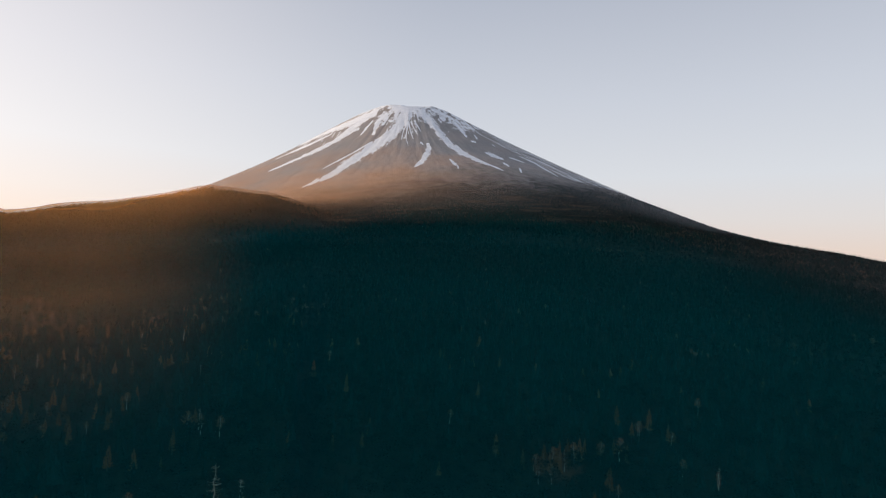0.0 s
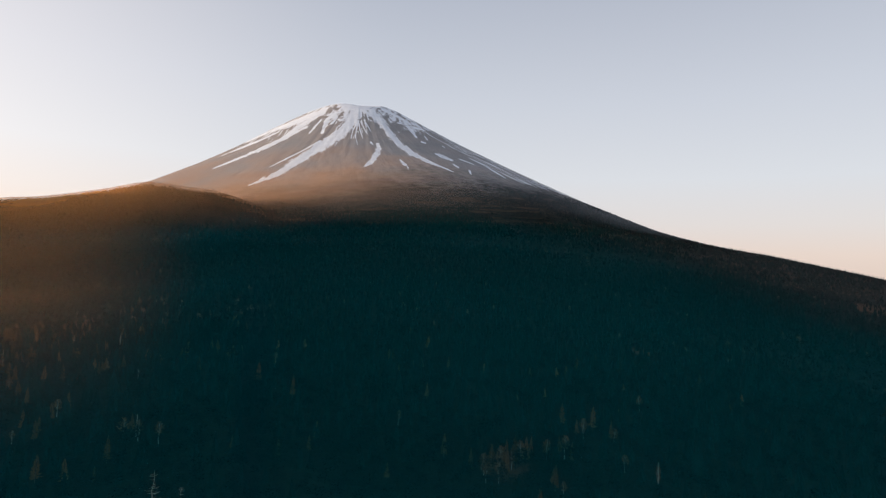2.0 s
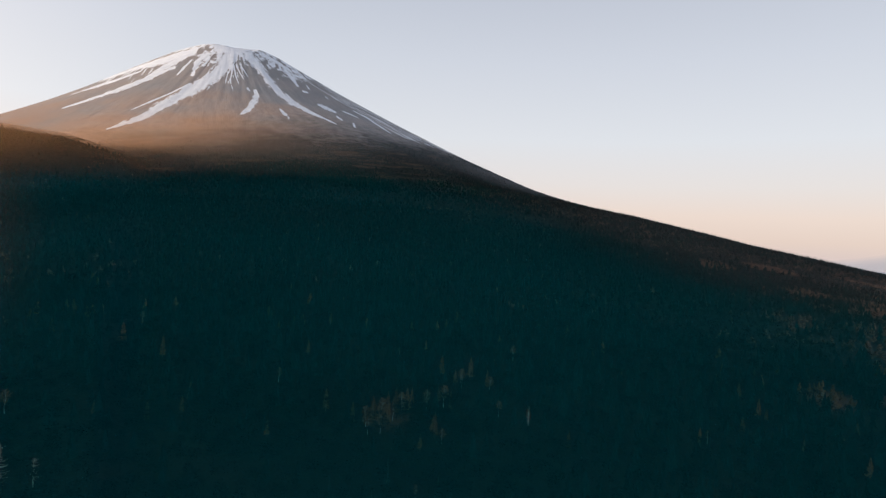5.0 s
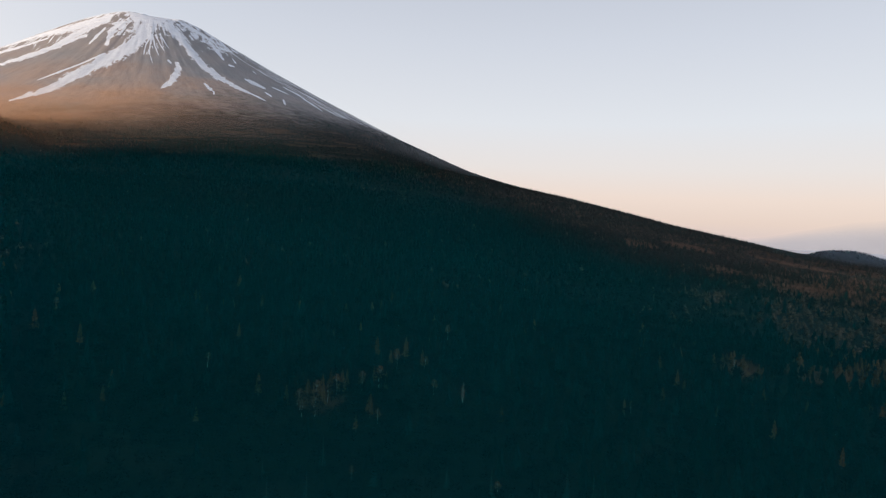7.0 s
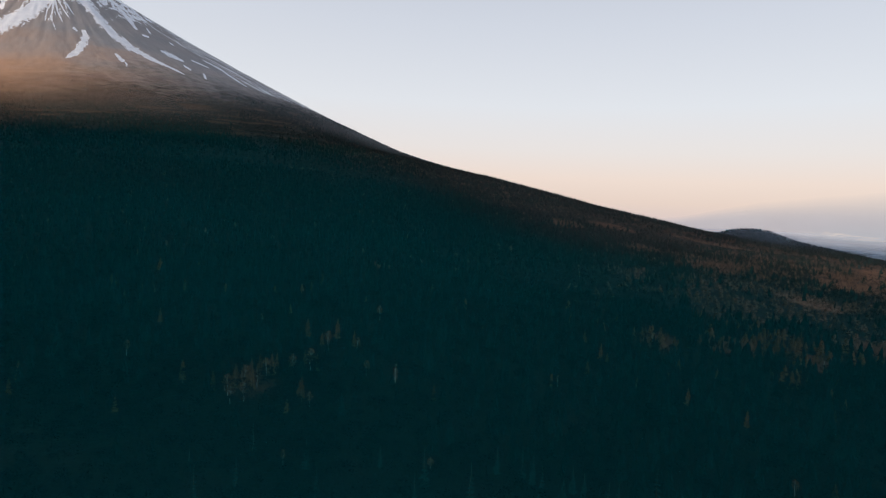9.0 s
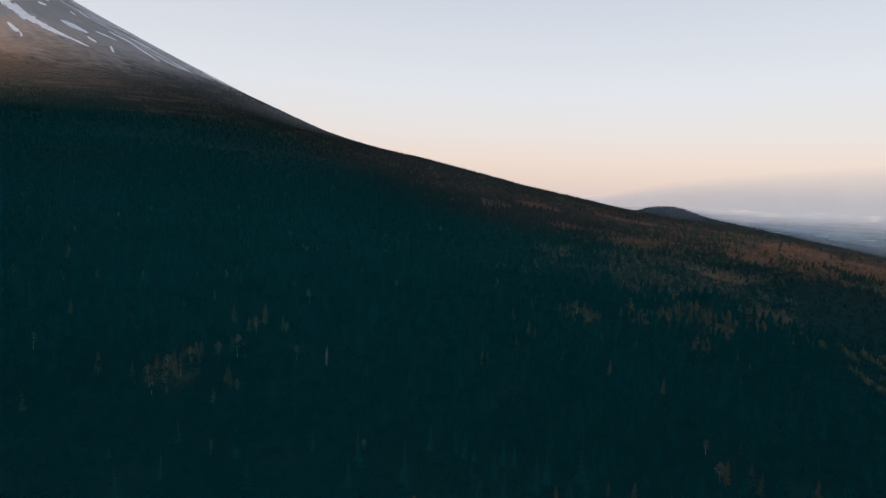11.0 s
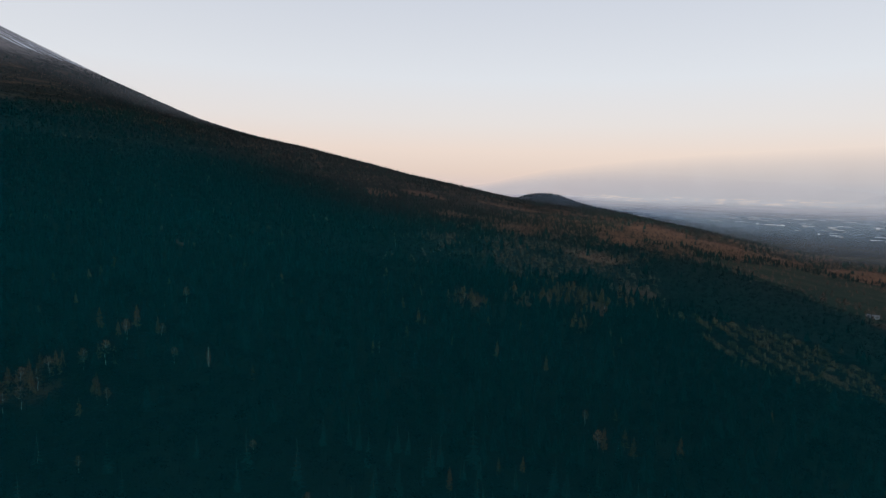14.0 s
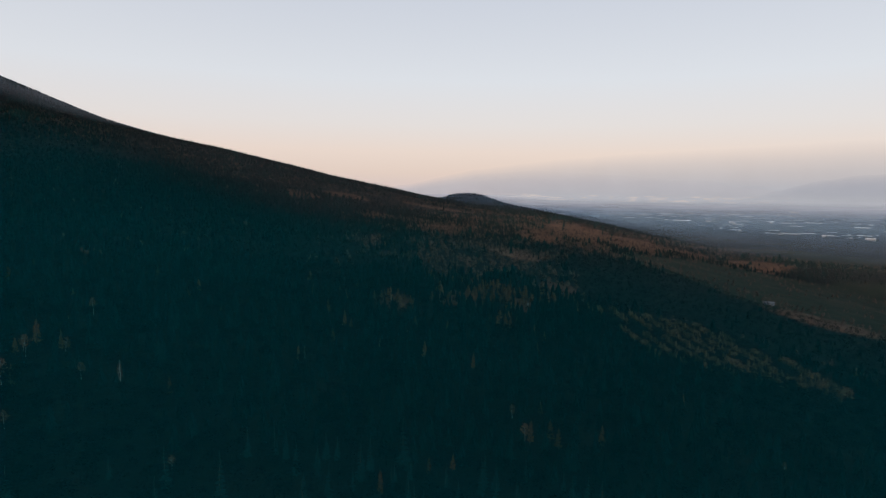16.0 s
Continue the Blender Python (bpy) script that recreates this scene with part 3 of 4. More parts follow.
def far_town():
    """Sunlight on a far town's fields and roofs, painted as pale emissive streaks."""
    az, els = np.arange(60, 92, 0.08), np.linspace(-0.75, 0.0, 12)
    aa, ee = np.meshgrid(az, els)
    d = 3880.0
    me = mesh_of("far_town", np.stack([d * np.sin(np.radians(aa)), d * np.cos(np.radians(aa)), EYE_Z + d * np.tan(np.radians(ee))], -1).reshape(-1, 3), grid_faces(len(els), len(az)), hazy("sunlit_glow", (0.78, 0.66, 0.60)), True)
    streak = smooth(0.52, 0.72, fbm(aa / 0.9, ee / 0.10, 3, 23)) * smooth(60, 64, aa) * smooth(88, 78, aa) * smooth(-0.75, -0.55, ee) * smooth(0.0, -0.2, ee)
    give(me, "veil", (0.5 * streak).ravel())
    tagged(new("far_town", me), "pale emissive streaks painting sunlight on a far town", "backdrop", kind="structure")


horizon_haze()
far_town()


def mist_material(name, colour, lit_tint=None):
    """Thin sheet painted as haze: passes most light, scatters the rest in its tint."""
    m = bpy.data.materials.new(name)
    m.use_nodes = True
    nt = m.node_tree
    nt.nodes.remove(nt.nodes["Principled BSDF"])
    clear = nt.nodes.new("ShaderNodeBsdfTransparent")
    haze = put(nt, "ShaderNodeBsdfDiffuse", Color=(*colour, 1), Roughness=0.0)
    if lit_tint:
        nt.links.new(blend(nt, attribute(nt, "warm"), colour, lit_tint), haze.inputs["Color"])
    mix = nt.nodes.new("ShaderNodeMixShader")
    fac = calc(nt, "MULTIPLY", attribute(nt, "veil"), ramp(nt, noise_of(nt, 0.0022, 4), (0.25, (0.45,)), (0.75, (1.0,))))
    nt.links.new(fac, mix.inputs[0])
    nt.links.new(clear.outputs[0], mix.inputs[1])
    nt.links.new(haze.outputs[0], mix.inputs[2])
    nt.links.new(mix.outputs[0], nt.nodes["Material Output"].inputs["Surface"])
    return m


def plain_haze():
    # Haze painted by tinted sheets; the tint goes from blue to pale with distance.
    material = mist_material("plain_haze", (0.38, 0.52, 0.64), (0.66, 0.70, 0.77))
    for lift in (2.0, 8.0, 26.0):
        az, r = np.radians(np.arange(52, 112, 0.5)), np.geomspace(1500, 4840, 70)
        rr, aa = np.meshgrid(r, az, indexing="ij")
        x, y = rr * np.sin(aa), rr * np.cos(aa)
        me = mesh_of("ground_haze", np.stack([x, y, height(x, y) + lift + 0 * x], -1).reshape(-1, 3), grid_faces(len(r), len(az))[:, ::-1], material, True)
        # The old cinder cone gets its own patch of painted haze.
        flat = np.maximum(on_plain(x, y, 700.0), 0.55 * (lift < 10) * np.exp(-(((x - 2195) ** 2 + (y - 1393) ** 2) / 330.0**2)))
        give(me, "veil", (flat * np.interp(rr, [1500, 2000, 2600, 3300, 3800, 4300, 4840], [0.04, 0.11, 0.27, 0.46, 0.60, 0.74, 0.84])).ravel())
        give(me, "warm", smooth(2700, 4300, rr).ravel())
        tagged(new("ground_haze", me), "thin sheet painted blue to pale as evening haze over the plain", "haze", kind="stuff")


def slope_mist():
    # Mist sheet with sunlight painted into its western part as orange.
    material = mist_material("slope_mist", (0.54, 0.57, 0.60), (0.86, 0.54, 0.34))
    phi, rho = np.radians(np.arange(-100, 80, 0.8)), np.concatenate([np.arange(330, 1350, 60.0), np.arange(1350, 2900, 22.0)])
    rr, pp = np.meshgrid(rho, phi, indexing="ij")
    lat, fwd = rr * np.sin(pp), -rr * np.cos(pp)
    x = APEX_X + lat * math.cos(APEX_AZ) + fwd * math.sin(APEX_AZ)
    y = APEX_Y - lat * math.sin(APEX_AZ) + fwd * math.cos(APEX_AZ)
    z = height(x, y) + 4 + (5 + 6 * smooth(34, 20, np.degrees(pp))) * smooth(1850, 2150, rr)
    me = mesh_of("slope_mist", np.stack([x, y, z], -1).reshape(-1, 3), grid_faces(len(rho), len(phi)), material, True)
    deg = np.degrees(pp)
    low = np.interp(deg, [-80, -40, -10, 15, 35, 60], [2150, 2100, 2010, 1900, 1880, 1950])
    down = rr - low
    dens = np.interp(down, [-1700, -1300, -700, -350, -150, 0, 150, 350, 550, 760], [0.0, 0.05, 0.14, 0.26, 0.31, 0.23, 0.12, 0.055, 0.02, 0.0])
    dens = dens * smooth(-75, -48, deg) * smooth(74, 52, deg) * (1 + 0.25 * smooth(-5, -13, deg) - 0.22 * smooth(-4, 5, deg) * smooth(30, 20, deg)) * (1 - 0.25 * smooth(5, 28, deg))
    dens = dens + 0.09 * smooth(20, 31, deg) * smooth(74, 60, deg) * np.interp(down, [-50, 150, 550, 850], [0.0, 1.0, 0.8, 0.0])
    give(me, "veil", (dens * (0.75 + 0.5 * fbm(deg / 9, rr / 160, 3, 7))).ravel())
    # Share of the painted sunlit orange, greatest low on the west.
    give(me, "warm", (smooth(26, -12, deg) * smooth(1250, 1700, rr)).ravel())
    tagged(new("slope_mist", me), "thin mist along the treeline, sunlight painted in as orange", "haze", kind="stuff")


def valley_haze():
    """An added teal sheet over the woods; its colour lifts their dark shade."""
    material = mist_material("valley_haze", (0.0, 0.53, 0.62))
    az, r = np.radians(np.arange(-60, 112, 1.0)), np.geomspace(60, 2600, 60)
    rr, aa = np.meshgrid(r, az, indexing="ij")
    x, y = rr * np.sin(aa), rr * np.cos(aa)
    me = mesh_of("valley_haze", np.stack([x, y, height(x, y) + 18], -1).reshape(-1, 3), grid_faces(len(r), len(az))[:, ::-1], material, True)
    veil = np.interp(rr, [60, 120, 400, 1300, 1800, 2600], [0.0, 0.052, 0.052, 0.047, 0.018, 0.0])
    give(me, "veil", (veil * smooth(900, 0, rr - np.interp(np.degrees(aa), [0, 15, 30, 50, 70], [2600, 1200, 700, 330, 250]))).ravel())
    tagged(new("valley_haze", me), "added teal sheet that lifts the dark of the woods", "haze", kind="stuff")


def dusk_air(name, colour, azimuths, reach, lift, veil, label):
    """A thin sheet tinted to paint hazy or glowing air over the land; veil: bearing in degrees and distance to density.
    """
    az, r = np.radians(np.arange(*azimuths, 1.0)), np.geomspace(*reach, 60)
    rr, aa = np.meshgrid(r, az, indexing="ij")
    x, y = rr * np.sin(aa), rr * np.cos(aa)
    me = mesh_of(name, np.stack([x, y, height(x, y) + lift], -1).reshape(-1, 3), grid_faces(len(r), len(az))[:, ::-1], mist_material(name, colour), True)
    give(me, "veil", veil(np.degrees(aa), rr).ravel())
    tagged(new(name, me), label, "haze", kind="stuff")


# Grey-brown sheet painting haze, added to lift the darks of the foothills.
dusk_air("foothill_haze", (0.50, 0.46, 0.43), (8, 112), (500, 3400), 12, lambda a, d: 0.066 * smooth(10, 46, a) * smooth(560, 1400, d - 500 * smooth(46, 20, a)) * smooth(0, -500, d - np.interp(a, [30, 50, 55], [3300, 3000, 2450])), "thin grey-brown sheet painting dusk haze over the foothill woods")
# Orange put into this sheet's colour stands for sun glow from the west.
dusk_air("spur_haze", (0.97, 0.40, 0.11), (-60, 4), (220, 2700), 13, lambda a, d: (0.40 * smooth(-5, -25, a) * smooth(1350, 2250, d) + 0.22 * smooth(-17, -33, a) * smooth(220, 700, d)) * smooth(2515, 2390, d + 500 * smooth(-30, -75, a)), "orange sheet painting warm sun glow over the wooded spur")
plain_haze()
slope_mist()
valley_haze()

# ---- trees ----
def tube(points, radii, sides=5):
    """A tapered limb along points: vertices and triangles."""
    points = [Vector(p) for p in points]
    verts, tris = [], []
    for i, (p, r) in enumerate(zip(points, radii)):
        ahead = (points[min(i + 1, len(points) - 1)] - points[max(i - 1, 0)]).normalized()
        side = ahead.orthogonal().normalized()
        other = ahead.cross(side)
        for k in range(sides):
            a = math.tau * k / sides
            verts.append(p + r * (math.cos(a) * side + math.sin(a) * other))
    for i in range(len(points) - 1):
        for k in range(sides):
            a, b = i * sides + k, i * sides + (k + 1) % sides
            tris += [(a, b, b + sides), (a, b + sides, a + sides)]
    return [tuple(v) for v in verts], tris


def joined(pieces):
    verts, tris = [], []
    for v, f in pieces:
        n = len(verts)
        verts += list(v)
        tris += [tuple(i + n for i in t) for t in f]
    return np.array(verts, float), np.array(tris, int)


def trunk_of(rng, h, r, bend=0.02, sides=6):
    pts = [(rng.uniform(-bend, bend) * h * (k > 0), rng.uniform(-bend, bend) * h * (k > 0), h * k / 5 - 0.6 * (k == 0)) for k in range(6)]
    return pts, tube(pts, [r * (1.15 - k / 5.2) for k in range(6)], sides)


def fir_crown(rng, h, r, layers=11, arms=9):
    """Drooping whorls of needled boughs, each bough two ragged blades."""
    pieces = []
    for k in range(layers):
        f = k / (layers - 1)
        z, reach = h * (0.10 + 0.88 * f), r * (1 - f) ** 0.85 + 0.12
        for j in range(max(4, int(arms * (1 - 0.45 * f)))):
            a = math.tau * (j + rng.random() * 0.8) / arms + k * 0.7
            l = reach * rng.uniform(0.65, 1.12)
            ca, sa, w, droop = math.cos(a), math.sin(a), 0.22 * l + 0.16, l * rng.uniform(0.15, 0.45)
            tip = (l * ca, l * sa, z - droop)
            m1 = (0.55 * l * ca - w * sa, 0.55 * l * sa + w * ca, z - 0.45 * droop - 0.1 * w)
            m2 = (0.55 * l * ca + w * sa, 0.55 * l * sa - w * ca, z - 0.45 * droop - 0.1 * w)
            pieces.append(([(0, 0, z + 0.12 * h / layers), m1, tip, m2, (0.4 * l * ca, 0.4 * l * sa, z - 0.75 * droop - 0.3)], [(0, 1, 2), (0, 2, 3), (1, 4, 2), (3, 2, 4)]))
    pieces.append(([(0.12, 0, h * 0.9), (-0.07, 0.1, h * 0.9), (-0.07, -0.1, h * 0.9), (0, 0, h * 1.04)], [(0, 1, 3), (1, 2, 3), (2, 0, 3)]))
    return joined(pieces)


def larch_crown(rng, h, r, layers=17, arms=8):
    """Bare larch: many thin level boughs with hanging twigs."""
    pieces = []
    for k in range(layers):
        f = k / (layers - 1)
        z, reach = h * (0.16 + 0.82 * f), r * (1 - f) ** 0.7 + 0.15
        for j in range(arms):
            a, l = rng.random() * math.tau, reach * rng.uniform(0.5, 1.1)
            ca, sa, w = math.cos(a), math.sin(a), rng.uniform(0.07, 0.16)
            up = l * rng.uniform(-0.12, 0.25)
            pieces.append(([(0, 0, z), (0.5 * l * ca - w * sa, 0.5 * l * sa + w * ca, z + up * 0.3), (l * ca, l * sa, z + up), (0.7 * l * ca, 0.7 * l * sa, z + up * 0.5 - rng.uniform(0.35, 0.8))], [(0, 1, 2), (0, 2, 3)]))
    return joined(pieces)


def birch_crown(rng, h, r, fans=85):
    """A bare round-headed crown: fans of fine twigs pointing up and out."""
    pieces = []
    for _ in range(fans):
        a, f = rng.random() * math.tau, rng.random()
        q = r * math.sqrt(rng.random()) * math.sin(math.pi * min(0.95, 0.18 + 0.8 * f)) * rng.uniform(0.7, 1.15)
        z = h * (0.42 + 0.56 * f)
        c = Vector((q * math.cos(a), q * math.sin(a), z))
        out = Vector((math.cos(a), math.sin(a), rng.uniform(0.5, 1.8))).normalized()
        side = out.cross(Vector((rng.random() - 0.5, rng.random() - 0.5, rng.random()))).normalized()
        l, w = rng.uniform(0.7, 1.5), rng.uniform(0.10, 0.26)
        pieces.append(([tuple(c - out * l * 0.5), tuple(c + side * w), tuple(c + out * l * 0.6 + side * w * 0.6), tuple(c + out * l * 0.7 - side * w)], [(0, 1, 2), (0, 2, 3)]))
    return joined(pieces)


def limbs(rng, pts, h, count, low, high, reach, r, rise=(0.1, 0.9)):
    """Side limbs that leave the trunk between two heights."""
    pieces = []
    for _ in range(count):
        f = rng.uniform(low, high)
        i = min(4, int(f * 5))
        root = Vector(pts[i]).lerp(Vector(pts[i + 1]), f * 5 - i)
        a, l = rng.random() * math.tau, reach * rng.uniform(0.5, 1.0) * (1.15 - 0.7 * f)
        tip = root + Vector((math.cos(a) * l, math.sin(a) * l, l * rng.uniform(*rise)))
        mid = root.lerp(tip, 0.5) + Vector((0, 0, -0.08 * l))
        pieces.append(tube([root, mid, tip], [r, r * 0.6, r * 0.2], 3))
    return pieces


def tree_meshes(kind, seed):
    """Part name, mesh, label for one tree of a kind."""
    rng = random.Random(seed)
    if kind == "fir":
        h = rng.uniform(11, 15)
        pts, t = trunk_of(rng, h, 0.17)
        return [("trunk", mesh_of("trunk", *joined([t]), BARK), ""), ("crown", mesh_of("crown", *fir_crown(rng, h, rng.uniform(2.0, 2.7)), FIR), "dark green needles")]
    if kind == "larch":
        h = rng.uniform(10, 15)
        pts, t = trunk_of(rng, h, 0.15)
        return [("trunk", mesh_of("trunk", *joined([t]), BARK), ""), ("crown", mesh_of("crown", *larch_crown(rng, h, rng.uniform(2.2, 3.1)), LARCH), "bare russet twigs")]
    if kind == "birch":
        h = rng.uniform(9, 12)
        pts, t = trunk_of(rng, h, 0.16, 0.035)
        arms = [("limb", mesh_of("limb", *joined([l]), PALE_BARK), "") for l in limbs(rng, pts, h, 9, 0.4, 0.9, 3.2, 0.07)]
        return [("trunk", mesh_of("trunk", *joined([t]), PALE_BARK), "pale bark"), *arms, ("crown", mesh_of("crown", *birch_crown(rng, h, 2.7), BIRCH), "")]
    h = rng.uniform(10, 14)
    pts, t = trunk_of(rng, h, 0.2, 0.02)
    boughs = limbs(rng, pts, h, 44, 0.22, 0.98, 3.4, 0.06, (-0.25, 0.3))
    return [("trunk", mesh_of("trunk", *joined([t]), DEAD_WOOD), "")] + [("bough", mesh_of("bough", *joined([l]), DEAD_WOOD), "") for l in boughs]


TREE_LABELS = {
    "fir": ("fir_tree", "dark green fir standing in the mountain wood"),
    "larch": ("larch_tree", "bare russet larch among dark firs"),
    "birch": ("birch_tree", "leafless birch with a pale trunk on the slope"),
    "snag": ("dead_tree", "bleached dead conifer with broken bare boughs"),
}
TREE_KINDS = {}
for kind, count in (("fir", 5), ("larch", 5), ("birch", 4), ("snag", 3)):
    TREE_KINDS[kind] = [tree_meshes(kind, 100 + 10 * k + len(kind)) for k in range(count)]


def plant(kind, x, y, size, turn, pick):
    name, label = TREE_LABELS[kind]
    root = new(name)
    trunk = None
    for pname, me, plabel in TREE_KINDS[kind][pick % len(TREE_KINDS[kind])]:
        ob = part(pname, me, trunk if pname in ("limb", "bough") else root, plabel)
        trunk = trunk or ob
    z = float(height(x, y))
    root.matrix_world = pose(x, y, z, 0, 0, turn) @ Matrix.Scale(size, 4)
    tagged(root, label, "tree", kind.replace("snag", "dead") + " trees on the slope")


# dead trees, birches and larches that stand out near the camera
MARKED = [("snag", -71, 195, 1.15), ("snag", -64, 200, 0.8), ("birch", -106, 254, 0.9), ("birch", -101, 257, 0.8), ("birch", -92, 255, 0.8),
          ("larch", 37, 246, 0.7), ("birch", 42, 242, 0.8), ("larch", 46, 248, 0.8), ("birch", 47, 236, 0.7), ("birch", 50, 249, 0.85), ("larch", 53, 251, 0.85),
          ("birch", 55, 249, 0.75), ("larch", 57, 253, 0.9), ("birch", 60, 255, 0.85), ("larch", 63, 257, 0.8), ("larch", 52, 244, 0.7), ("birch", 73, 260, 0.8),
          ("birch", 82, 262, 0.9), ("larch", 84, 258, 0.7), ("birch", 99, 287, 0.9), ("larch", 69, 231, 0.75), ("snag", 115, 239, 0.7), ("birch", 105, 250, 0.65),
          ("larch", 93, 304, 0.9), ("larch", 108, 299, 0.9), ("birch", 111, 277, 0.8),
          ("snag", -104, 262, 0.7), ("birch", 221, 116, 0.62), ("larch", 237, 110, 0.5)]
for i, (kind, x, y, size) in enumerate(MARKED):
    plant(kind, x, y, size, 47 * i, i)
# small russet trees that stand out singly in the dark wood
SMALL = [(36, 245), (42, 248), (46, 248), (51, 251), (57, 258), (62, 261), (67, 264), (42, 236), (74, 266), (81, 268), (101, 295), (113, 287), (60, 220), (116, 242),
         (221, 226), (276, 301), (194, 218), (97, 292), (69, 234), (256, 489), (260, 288), (189, 217), (257, 511), (43, 410), (59, 472), (-75, 409),
         (-30, 274), (-111, 363), (-119, 369), (-108, 267), (-43, 252), (418, 447)]
for i, (x, y) in enumerate(SMALL):
    plant("birch" if i % 3 == 1 else "larch", x, y, 0.5 + 0.06 * (i % 4), 61 * i, i)


# ---- the woods: spots on a jittered lattice ----
def spots(cell, d0, d1, seed):
    rng = np.random.default_rng(seed)
    gx, gy = np.meshgrid(np.arange(-d1, d1, cell), np.arange(-400, d1, cell))
    x = (gx + rng.uniform(-0.48, 0.48, gx.shape) * cell).ravel()
    y = (gy + rng.uniform(-0.48, 0.48, gy.shape) * cell).ravel()
    d, az = polar(x, y)
    keep = (d > d0) & (d < d1) & (az > -43) & (az < 98)
    x, y = x[keep], y[keep]
    wood = treeline(x, y) * (1 - clearings(x, y)) * (1 - meadow(x, y)) * (1 - plantation(x, y)) * (1 - on_plain(x, y) * (fbm(x / 160, y / 160, 2, 33) < 0.53))
    keep = rng.random(len(x)) < np.where(wood > 0.3, wood, 0) * 0.97
    x, y = x[keep], y[keep]
    return x, y, rng


def plantation(x, y):
    """1 in the block of planted rows."""
    across, along = 0.67 * x - 0.74 * y, 0.74 * x + 0.67 * y
    return ((across > 184) & (across < 312) & (along > 352 - 0.35 * (across - 190)) & (along < 466)).astype(float)


def low_fir(seed, layers, arms):
    rng = random.Random(seed)
    pieces = []
    for k in range(layers):
        z0, z1, r = k / layers * 0.85 + 0.05, min(1.0, (k + 1.9) / layers * 0.9 + 0.05), 0.19 * (1 - 0.75 * k / layers)
        ring = []
        for j in range(arms):
            q, a = r * (rng.uniform(0.85, 1.35) if j % 2 else rng.uniform(0.4, 0.75)), math.tau * (j + rng.uniform(-0.2, 0.2)) / arms + k
            ring.append((q * math.cos(a), q * math.sin(a), z0 - (rng.uniform(0.02, 0.09) if j % 2 else -0.03)))
        pieces.append((ring + [(rng.uniform(-0.01, 0.01), rng.uniform(-0.01, 0.01), z1)], [(j, (j + 1) % arms, arms) for j in range(arms)]))
    return joined(pieces)


def low_larch(seed, blades):
    """A thin see-through crown of upright and level blades."""
    rng = random.Random(seed)
    pieces = []
    for _ in range(blades):
        f, a = rng.random() ** 0.8, rng.random() * math.tau
        r, z = 0.17 * (1 - f) + 0.02, 0.12 + 0.8 * f
        l, w = r * rng.uniform(0.7, 1.3), rng.uniform(0.02, 0.05)
        ca, sa = math.cos(a), math.sin(a)
        pieces.append(([(0, 0, z + 0.06), (l * ca - w * sa, l * sa + w * ca, z + rng.uniform(0.0, 0.1)), (l * ca + w * sa, l * sa - w * ca, z - 0.05)], [(0, 1, 2)]))
    pieces.append(([(0.012, 0, 0), (-0.012, 0.01, 0), (0, 0, 1.0)], [(0, 1, 2)]))
    return joined(pieces)


def low_round(seed, blades, fine=1.0):
    """A bare round crown: short twig blades through a lumpy head, and a thin stem."""
    rng = random.Random(seed)
    pieces = []
    for _ in range(blades):
        a, e, q = rng.random() * math.tau, rng.uniform(-0.5, 1.3), rng.uniform(0.45, 1.0)
        c = Vector((0.27 * q * math.cos(a) * math.cos(e), 0.27 * q * math.sin(a) * math.cos(e), 0.62 + 0.36 * q * math.sin(e)))
        out = Vector((math.cos(a) + rng.uniform(-1, 1), math.sin(a) + rng.uniform(-1, 1), rng.uniform(-0.4, 1.6))).normalized()
        side = out.cross(Vector((rng.random() - 0.5, rng.random() - 0.5, rng.random() - 0.5))).normalized()
        l, w = rng.uniform(0.05, 0.11) * (0.55 + 0.45 * fine), rng.uniform(0.03, 0.075) * fine
        pieces.append(([tuple(c - out * l), tuple(c + out * l + side * w), tuple(c + out * l * 0.7 - side * w)], [(0, 1, 2)]))
    pieces.append(([(0.018, 0, 0), (-0.018, 0.012, 0), (0, 0, 0.8)], [(0, 1, 2)]))
    return joined(pieces)


def scatter(name, templates, x, y, size, slim, rng, material, label, category="forest"):
    """One mesh of many trees: each a turned, scaled copy of a template, with a tone of its own."""
    z = height(x, y) - 0.3
    turn, tone = rng.uniform(0, math.tau, len(x)), rng.random(len(x))
    pick = rng.integers(0, len(templates), len(x))
    vs, fs, ts, n = [], [], [], 0
    for k, (tv, tf) in enumerate(templates):
        m = pick == k
        c, s = np.cos(turn[m])[:, None], np.sin(turn[m])[:, None]
        w, h = (size[m] * slim[m])[:, None], size[m][:, None]
        v = np.stack([(tv[:, 0] * c - tv[:, 1] * s) * w + x[m][:, None], (tv[:, 0] * s + tv[:, 1] * c) * w + y[m][:, None], tv[:, 2] * h + z[m][:, None]], -1)
        f = tf[None] + (np.arange(m.sum()) * len(tv))[:, None, None] + n
        vs.append(v.reshape(-1, 3)), fs.append(f.reshape(-1, 3)), ts.append(np.repeat(tone[m], len(tv)))
        n += v.shape[0] * v.shape[1]
    me = mesh_of(name, np.concatenate(vs), np.concatenate(fs), material)
    give(me, "tone", np.concatenate(ts))
    return tagged(new(name, me), label, category, kind="stuff")


FIR_NEAR = [low_fir(k, 6, 10) for k in range(5)]
FIR_MID = [low_fir(20 + k, 3, 6) for k in range(4)]
FIR_FAR = [low_fir(40 + k, 2, 4) for k in range(4)]
LARCH_NEAR = [low_larch(k, 40) for k in range(5)]
LARCH_MID = [low_larch(20 + k, 20) for k in range(5)]
LARCH_FAR = [low_larch(40 + k, 6) for k in range(4)]
ROUND_NEAR = [low_round(k, 150, 0.36) for k in range(5)]
ROUND_MID = [low_round(20 + k, 34, 0.6) for k in range(5)]
